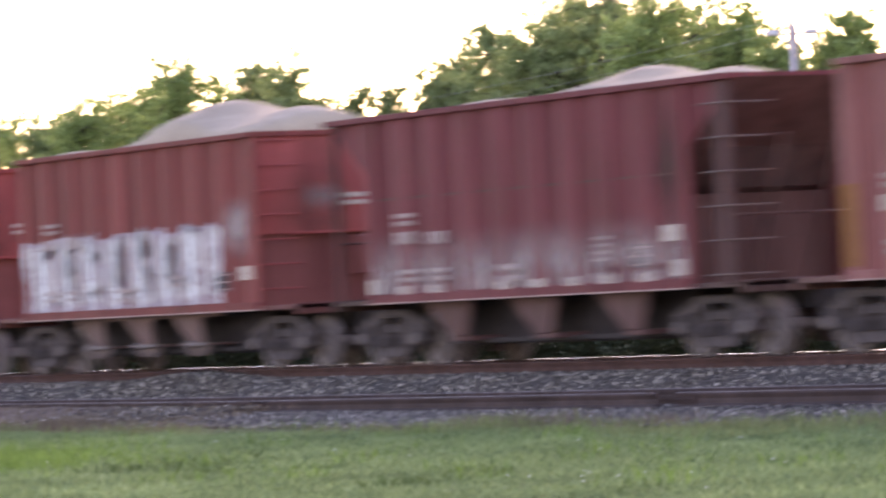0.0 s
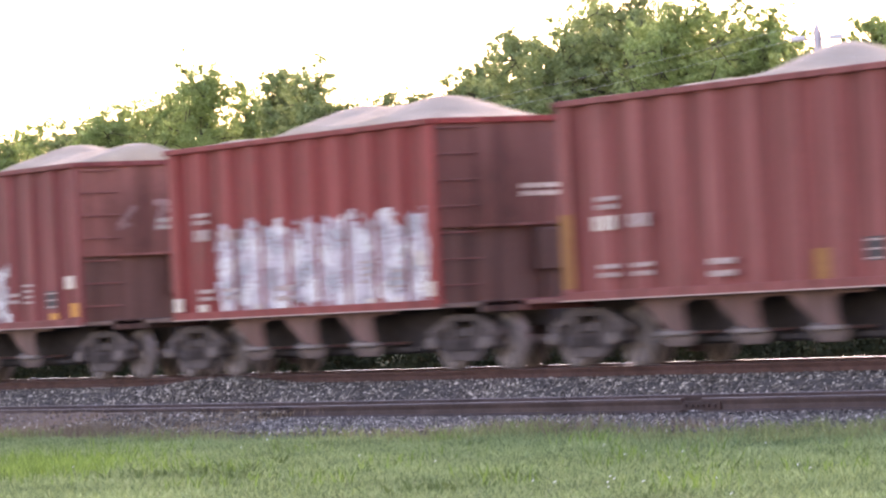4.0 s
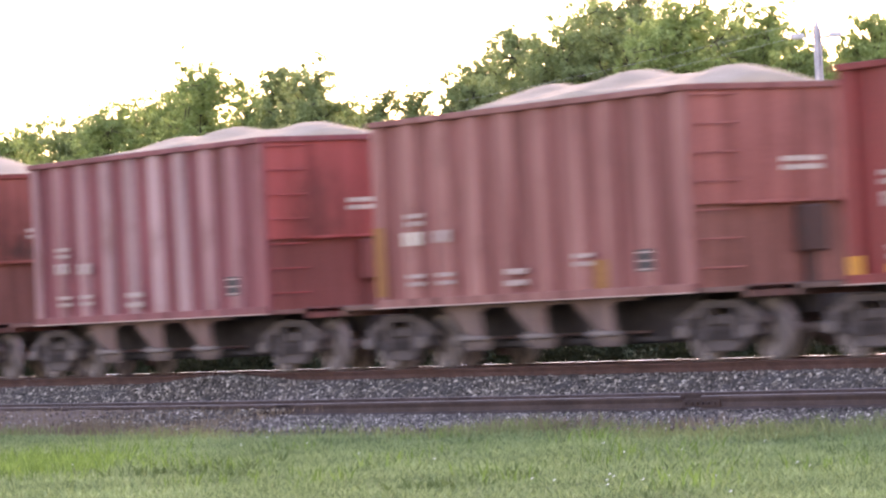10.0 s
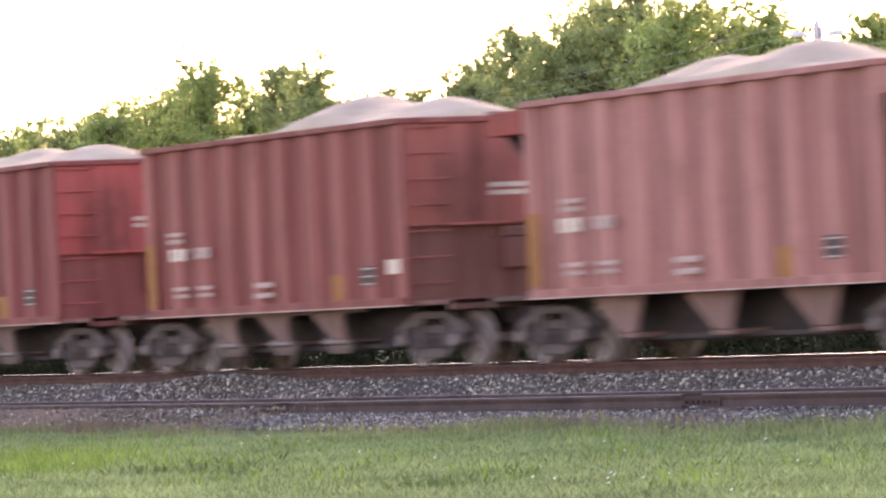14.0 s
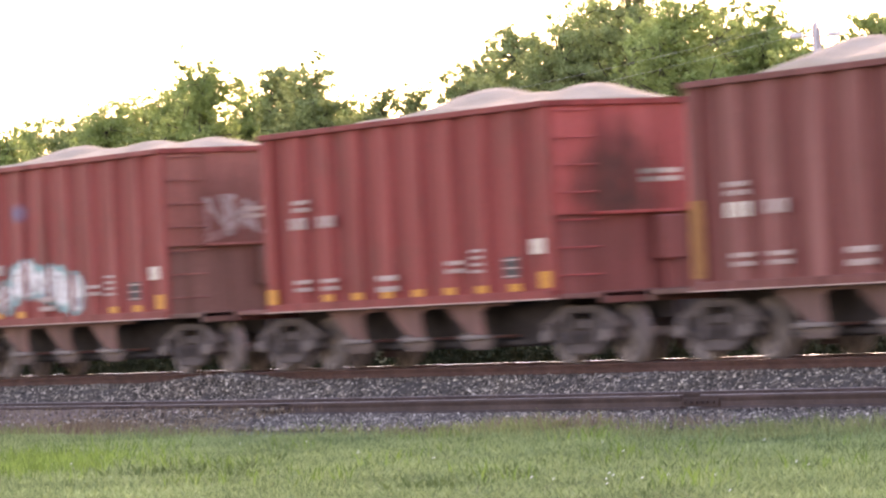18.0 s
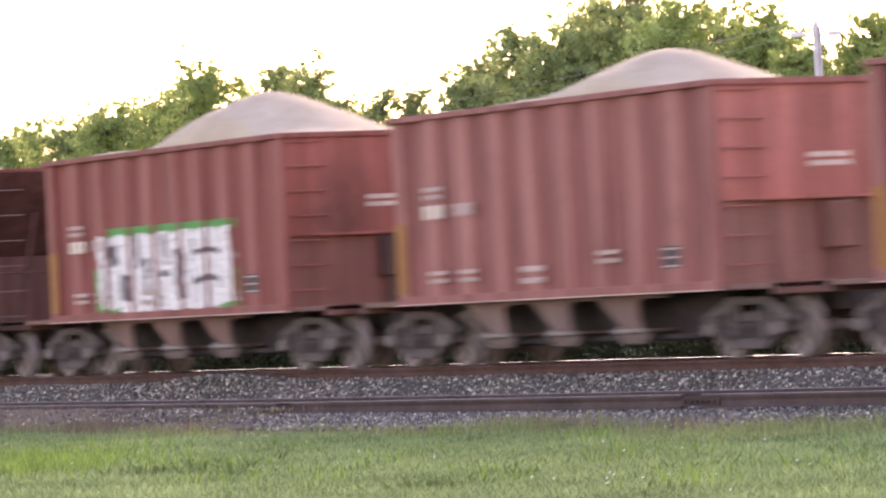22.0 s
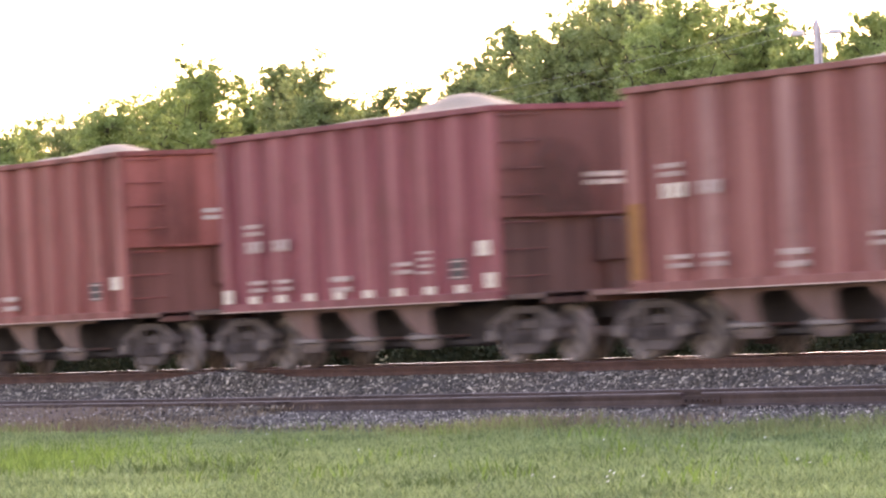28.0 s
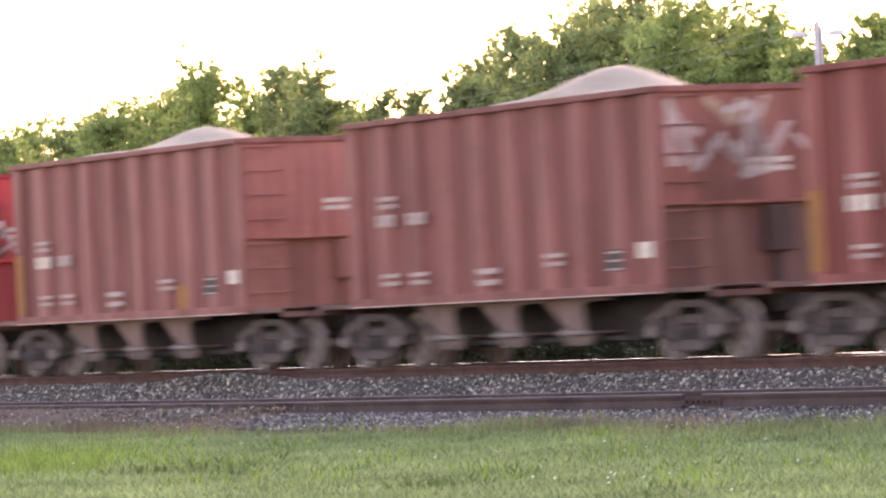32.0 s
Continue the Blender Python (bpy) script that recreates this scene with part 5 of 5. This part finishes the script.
def haze_paint(style, c, centre, half):
    """Paint that thins out to nothing: a soft spot, or streaks that run down."""
    m, n, l, b = material("thin_" + style, 0.75)
    b.inputs["Base Color"].default_value = (*c, 1)
    co, mp = n.new("ShaderNodeTexCoord"), n.new("ShaderNodeMapping")
    mp.vector_type = "TEXTURE"
    mp.inputs["Location"].default_value, mp.inputs["Scale"].default_value = centre, half
    l.new(co.outputs["Object"], mp.inputs[0])
    size = n.new("ShaderNodeVectorMath")
    size.operation = "LENGTH"
    l.new(mp.outputs[0], size.inputs[0])
    grain = noise_tex(n, l, mapped(n, l, (2.2, 2.2, 1.6) if style == "mist" else (4.5, 4.5, 0.5)), 1.0, 4.0)
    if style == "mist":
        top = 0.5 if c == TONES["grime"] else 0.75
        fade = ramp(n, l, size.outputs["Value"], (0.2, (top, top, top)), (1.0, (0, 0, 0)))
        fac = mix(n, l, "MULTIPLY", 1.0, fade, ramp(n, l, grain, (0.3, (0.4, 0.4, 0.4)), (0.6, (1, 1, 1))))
    else:
        split, half_up = n.new("ShaderNodeSeparateXYZ"), n.new("ShaderNodeMath")
        l.new(mp.outputs[0], split.inputs[0])
        half_up.operation = "MULTIPLY_ADD"
        half_up.inputs[1].default_value, half_up.inputs[2].default_value = 0.5, 0.5
        l.new(split.outputs["Z"], half_up.inputs[0])
        thin = ramp(n, l, half_up.outputs[0], (0.25, (1, 1, 1)), (0.98, (0, 0, 0)))
        fac = mix(n, l, "MULTIPLY", 1.0, ramp(n, l, grain, (0.4, (0, 0, 0)), (0.66, (0.8, 0.8, 0.8))), thin)
    ms, clear = n.new("ShaderNodeMixShader"), n.new("ShaderNodeBsdfTransparent")
    l.new(fac, ms.inputs[0])
    l.new(clear.outputs[0], ms.inputs[1])
    l.new(b.outputs[0], ms.inputs[2])
    l.new(ms.outputs[0], n["Material Output"].inputs["Surface"])
    return m


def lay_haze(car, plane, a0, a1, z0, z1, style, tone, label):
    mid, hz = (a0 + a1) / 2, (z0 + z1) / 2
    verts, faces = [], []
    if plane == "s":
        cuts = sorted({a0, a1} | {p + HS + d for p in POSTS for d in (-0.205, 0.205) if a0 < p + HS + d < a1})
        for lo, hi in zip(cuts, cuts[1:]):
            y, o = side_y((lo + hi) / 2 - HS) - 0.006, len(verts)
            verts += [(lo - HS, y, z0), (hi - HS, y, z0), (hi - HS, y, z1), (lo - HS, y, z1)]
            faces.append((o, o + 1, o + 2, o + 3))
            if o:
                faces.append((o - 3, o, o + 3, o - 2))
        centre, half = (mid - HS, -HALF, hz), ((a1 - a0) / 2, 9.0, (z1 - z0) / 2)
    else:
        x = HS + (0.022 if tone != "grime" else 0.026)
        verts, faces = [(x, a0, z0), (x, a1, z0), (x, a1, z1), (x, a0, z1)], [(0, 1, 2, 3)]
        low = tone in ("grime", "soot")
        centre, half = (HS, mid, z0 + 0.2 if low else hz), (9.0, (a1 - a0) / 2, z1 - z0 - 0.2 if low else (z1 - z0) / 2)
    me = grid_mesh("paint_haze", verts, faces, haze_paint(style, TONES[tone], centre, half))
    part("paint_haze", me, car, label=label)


BLOCKS = {  # painted strokes of a piece: tone, from and to along, from and to up, as shares of it
    35: [(1, 0, 0.16, 0.5, 0.95), (0, 0.17, 0.32, 0.05, 0.92), (2, 0.33, 0.46, 0, 0.9), (0, 0.47, 0.64, 0.05, 1), (2, 0.65, 0.83, 0, 0.97), (5, 0.83, 1, 0.52, 0.94),
         (1, 0.88, 1, 0.02, 0.5), (0, 0.15, 0.98, 0, 0.2), (3, 0.21, 0.46, 0.2, 0.36), (3, 0.52, 0.77, 0.24, 0.42), (4, 0.26, 0.31, 0.36, 0.57),
         (4, 0.44, 0.5, 0.06, 0.48), (4, 0.52, 0.64, 0.42, 0.47), (4, 0.5, 0.6, 0.27, 0.32), (4, 0.64, 0.7, 0.4, 0.68), (2, 0.14, 0.18, 0.05, 0.5), (1, 0.0, 0.1, 0.25, 0.42)],
    19: [(2, 0, 0.25, 0.42, 0.64), (0, 0.02, 0.24, 0.45, 0.62), (1, 0, 0.26, 0.64, 0.72), (3, 0.02, 0.24, 0.22, 0.42), (1, 0.02, 0.24, 0.36, 0.41), (0, 0.01, 0.26, 0, 0.22),
         (2, 0.26, 0.5, 0.78, 0.98), (1, 0.28, 0.48, 0.83, 0.92), (0, 0.27, 0.49, 0.58, 0.8), (1, 0.3, 0.47, 0.55, 0.58), (2, 0.28, 0.5, 0.25, 0.55), (0, 0.3, 0.46, 0, 0.3),
         (3, 0.5, 0.66, 0.3, 0.84), (1, 0.52, 0.62, 0.8, 0.86), (0, 0.5, 0.76, 0, 0.3), (2, 0.73, 0.98, 0.85, 1.0), (1, 0.75, 0.96, 0.87, 0.95), (0, 0.74, 0.97, 0.55, 0.84),
         (1, 0.76, 1, 0.48, 0.54), (2, 0.74, 0.84, 0.2, 0.48), (0, 0.8, 0.99, 0.02, 0.48)],
    28: [(1, 0.01, 0.8, 0.85, 0.94), (2, 0.02, 0.12, 0.06, 0.85), (0, 0.1, 0.26, 0.56, 0.64), (0, 0.12, 0.27, 0, 0.36), (0, 0.3, 0.5, 0.56, 0.68), (1, 0.3, 0.5, 0.46, 0.53),
         (0, 0.3, 0.5, 0.32, 0.42), (2, 0.5, 0.64, 0, 0.85), (1, 0.62, 0.66, 0.2, 0.85), (3, 0.65, 0.8, 0, 0.52), (1, 0.66, 0.8, 0.52, 0.57), (2, 0.8, 0.98, 0.78, 1), (4, 0.8, 0.94, 0.05, 0.78)],
    29: [(0, 0, 0.09, 0.15, 0.82), (1, 0.1, 0.21, 0.1, 0.82), (0, 0.11, 0.25, 0.84, 0.97), (2, 0.24, 0.5, 0.88, 0.96), (1, 0.25, 0.34, 0.5, 0.86), (1, 0.27, 0.36, 0.08, 0.32), (3, 0.35, 0.41, 0.1, 0.88),
         (0, 0.44, 0.53, 0.46, 0.86), (1, 0.44, 0.54, 0.1, 0.35), (2, 0.52, 0.7, 0.9, 0.97), (0, 0.61, 0.7, 0.42, 0.86), (1, 0.59, 0.7, 0.1, 0.36), (0, 0.72, 0.83, 0.76, 1),
         (0, 0.86, 0.98, 0.72, 1), (1, 0.88, 0.97, 0.3, 0.6)],
    22: [(1, 0.1, 1, 0.86, 1), (1, 0, 0.16, 0.02, 0.5), (1, 0.86, 1, 0, 0.42), (0, 0.05, 0.98, 0.06, 0.9), (0, 0.16, 0.86, 0, 0.1), (2, 0.1, 0.17, 0.56, 0.8), (2, 0.2, 0.27, 0.14, 0.44),
         (2, 0.3, 0.33, 0.5, 0.9), (2, 0.37, 0.41, 0.2, 0.62), (2, 0.46, 0.56, 0.38, 0.45), (2, 0.5, 0.53, 0.5, 0.86), (2, 0.6, 0.64, 0.12, 0.7), (2, 0.72, 0.88, 0.3, 0.37), (2, 0.72, 0.88, 0.62, 0.68), (2, 0.7, 0.73, 0.1, 0.8)]}


def lay_patch(car, plane, a0, a1, z0, z1, style, tones, seed, label):
    """Thin paint that follows posts and sheets of the side, or lies on the end sheet."""
    cells = sprayed(style, a1 - a0, z1 - z0, tones, seed, a0)
    verts, faces, mats = [], [], []
    nx, nz = cells.shape
    lift = [0.0] * nx
    if plane == "s":
        lift = [side_y(a0 + (i + 0.5) * CELL - HS) for i in range(nx)]
    for j in range(nz):
        i = 0
        while i < nx:
            c, y, k = cells[i, j], lift[i], i
            while i < nx and cells[i, j] == c and lift[i] == y:
                i += 1
            if c >= 0:
                lo, hi, b, t = a0 + k * CELL, a0 + i * CELL, z0 + j * CELL, z0 + (j + 1) * CELL
                o = len(verts)
                if plane == "s":
                    verts += [(lo - HS, y - 0.004, b), (hi - HS, y - 0.004, b), (hi - HS, y - 0.004, t), (lo - HS, y - 0.004, t)]
                else:
                    x = HS + 0.018 if b > SILL + 1.3 else HS - 0.192
                    verts += [(x, lo, b), (x, hi, b), (x, hi, t), (x, lo, t)]
                faces.append((o, o + 1, o + 2, o + 3))
                mats.append(int(c))
    if not faces:
        return
    me = grid_mesh("graffiti", verts, faces, spray(tones[0], TONES[tones[0]]))
    for t in tones[1:]:
        me.materials.append(spray(t, TONES[t]))
    me.polygons.foreach_set("material_index", np.array(mats, np.int32))
    part("graffiti", me, car, label=label)


PATCHES = [  # car, plane, from, to, low, high, style, tones
    (-9, "s", 0.1, 8.3, 1.17, 2.6, "slab", "white lavender grey lavender"), (-9, "s", 0.3, 8.2, 1.3, 2.7, "scrawl", "lavender white grey"), (-9, "s", 8.3, 9.5, 1.9, 3.1, "mist", "chalk"), (-9, "e", -0.7, 0.4, 2.7, 3.25, "mist", "chalk"),
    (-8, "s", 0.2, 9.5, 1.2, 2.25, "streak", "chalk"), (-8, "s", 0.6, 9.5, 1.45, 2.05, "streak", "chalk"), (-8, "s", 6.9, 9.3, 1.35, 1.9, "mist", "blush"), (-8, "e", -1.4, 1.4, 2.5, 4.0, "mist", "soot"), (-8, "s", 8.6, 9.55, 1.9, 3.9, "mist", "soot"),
    (-6, "s", 0.05, 0.7, 1.2, 2.3, "mist", "white"), (-6, "s", 2.7, 6.6, 1.2, 2.5, "scrawl", "mauve rose mauve"), (-6, "s", 7.8, 9.3, 1.4, 2.4, "scrawl", "mauve rose"),
    (-6, "e", -1.4, 1.4, 3.3, 4.0, "scrawl", "white blush"), (-6, "e", -0.9, 1.44, 2.45, 3.5, "solid", "white lavender"), (-6, "e", -1.42, -0.5, 2.75, 3.35, "solid", "sky blue"),
    (-4, "s", 2.06, 6.45, 1.17, 2.5, "mottle", "chalk white grey grey"), (-4, "e", -0.7, 1.1, 2.8, 3.4, "scrawl", "pink"),
    (-3, "s", 1.6, 9.4, 1.17, 2.85, "mottle", "lavender white grey slate"), (1, "s", 2.1, 3.5, 1.25, 2.5, "mist", "slate"), (1, "s", 3.3, 4.8, 1.2, 2.3, "mist", "slate"), (4, "e", -0.5, 0.5, 2.4, 2.95, "mist", "soot"),
    (7, "s", 2.65, 5.64, 1.24, 1.86, "bubble", "pink"), (8, "s", 2.1, 6.9, 1.2, 2.6, "panelled", "grey lime navy grey"), (8, "s", 0.05, 0.7, 1.9, 2.85, "mist", "white"),
    (10, "s", 1.5, 3.6, 1.2, 2.5, "scrawl", "beige pink rose"), (16, "s", 1.8, 6.3, 1.17, 2.35, "cloud", "white lagoon grey"), (16, "s", 2.9, 3.7, 3.0, 3.45, "mist", "blue"),
    (16, "e", -0.7, 1.3, 2.4, 3.3, "scrawl", "pink chalk"), (19, "s", 2.5, 6.8, 1.17, 2.9, "blocks", "white slate chalk lavender"),
    (22, "s", 1.9, 7.7, 1.17, 2.78, "blocks", "white green slate"), (27, "s", 7.0, 7.9, 2.03, 2.52, "mist", "green"), (27, "s", 0.9, 1.6, 1.65, 2.12, "mist", "green"),
    (27, "s", 3.0, 5.7, 1.32, 2.05, "scrawl", "pink chalk"), (27, "e", -0.8, 1.2, 2.4, 3.6, "scrawl", "beige cream"),
    (28, "s", 2.4, 6.8, 1.17, 2.5, "blocks", "white grey chalk lavender rose"), (29, "s", 0.05, 0.75, 2.5, 3.4, "mist", "white"), (29, "s", 0.8, 1.6, 1.25, 2.6, "mist", "chalk"),
    (29, "s", 1.8, 8.9, 1.2, 2.38, "blocks", "blush dust white rose"), (31, "e", -1.2, 0.6, 2.4, 3.6, "mist", "soot"), (33, "s", 3.85, 5.45, 1.68, 2.25, "scrawl", "dust rose"),
    (34, "s", 0.9, 7.2, 1.3, 2.45, "letters", "beige dust pink"), (34, "s", 0.7, 7.3, 1.2, 2.65, "scrawl", "beige pink cream beige"), (34, "s", 0.05, 0.6, 1.5, 2.3, "mist", "blue"), (34, "s", 8.8, 9.5, 1.6, 2.5, "mist", "sky"),
    (34, "e", -0.7, 1.2, 2.5, 3.6, "scrawl", "beige cream"), (35, "s", 1.9, 7.5, 1.17, 3.2, "blocks", "blush lavender chalk yellow slate sky"),
    (35, "s", 1.8, 7.4, 2.35, 3.35, "scrawl", "blush cream chalk"), (35, "e", -0.6, 1.1, 2.4, 3.2, "scrawl", "white red chalk"), (35, "e", -1.0, 0.1, 2.4, 3.7, "mist", "soot"), (37, "e", -1.35, 0.6, 2.75, 4.0, "scrawl", "blush chalk beige"),
    (37, "e", -0.6, 1.3, 2.7, 3.6, "scrawl", "blush chalk"), (3, "e", -1.35, -0.3, 3.65, 4.0, "scrawl", "white chalk white"),
    (15, "s", 0.05, 0.5, 1.2, 2.3, "mist", "lime"),
    (26, "s", 2.5, 3.2, 2.4, 3.7, "mist", "dust"), (26, "s", 3.9, 4.6, 1.9, 3.9, "mist", "dust"), (26, "s", 5.2, 6.2, 2.6, 3.9, "mist", "dust"), (26, "s", 6.6, 7.3, 3.0, 4.0, "mist", "dust"),
    (0, "s", 3.2, 3.9, 3.1, 3.7, "mist", "dust"), (0, "s", 5.2, 5.9, 3.2, 3.9, "mist", "dust"),
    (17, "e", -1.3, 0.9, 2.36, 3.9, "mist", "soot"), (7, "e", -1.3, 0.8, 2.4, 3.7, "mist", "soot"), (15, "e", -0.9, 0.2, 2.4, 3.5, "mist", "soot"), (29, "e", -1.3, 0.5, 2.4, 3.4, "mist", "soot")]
for i, (number, plane, a0, a1, z0, z1, style, tones) in enumerate(PATCHES):
    kinds = {"streak": "pale weathering streaks", "mist": "faint sprayed patch"}
    if style in kinds:
        lay_haze(TRAIN[number], plane, a0, a1, z0, z1, style, tones, kinds[style])
    else:
        lay_patch(TRAIN[number], plane, a0, a1, z0, z1, style, tones.split(), number if style == "blocks" else 700 + i, "sprayed graffiti shapes, unreadable")
for number, (style, side, chalk, end, reflect, humps) in CARS.items():
    if style == "A" and end != E_SALM:
        rng = random.Random(number + 60)
        a, b = rng.uniform(-1.46, -1.2), rng.uniform(0.3, 1.0)
        lay_haze(TRAIN[number], "e", max(a, -1.46), b, 2.36, 4.03, "mist", "grime", "dark grime round the end ladder")

# ---- movement ----
SLIP = [(0, -0.05), (1, -0.12), (2, 0.05), (3, 0.26), (5, 0.3), (8, 0.3), (10, 0.42), (12, 0.45), (14, 0.42), (17, 0.25), (19, 0.25),
        (21, 0.05), (22, 0.05), (23.5, -0.2), (26, -0.2), (28, 0.05), (30, 0.22), (32, 0.05)]


def place(number, t):
    """The middle of a car along the track at t seconds."""
    slip = float(np.interp(t, [a for a, _ in SLIP], [b for _, b in SLIP]))
    return 44.4866 + PITCH_CAR * number - SPEED * t - 0.00128 * t * t + slip + HS


def motions():
    times = [float(t) for t in range(33)]
    for number, car in TRAIN.items():
        rows = [(t, pose(place(number, t), Y_CAR, Z_RAIL)) for t in times]
        walk(car, rows)
        walk(LOADS[number], rows)
    spin = math.degrees(SPEED / 0.457 / FPS)
    wheels = [o for car in TRAIN.values() for o in car.children_recursive if o.name.startswith("wheelset")]
    for x in (-0.889, 0.889):
        mine = [o for o in wheels if abs(o.location.x - x) < 0.01]
        walk(mine[0], [(i / FPS, pose(x, 0, 0.457, 0, -(i * spin % 360), 0)) for i in range(32 * FPS + 1)])
        keys = mine[0].animation_data
        for o in mine[1:]:
            o.rotation_mode = "QUATERNION"
            o.animation_data_create()
            o.animation_data.action, o.animation_data.action_slot = keys.action, keys.action_slot


motions()
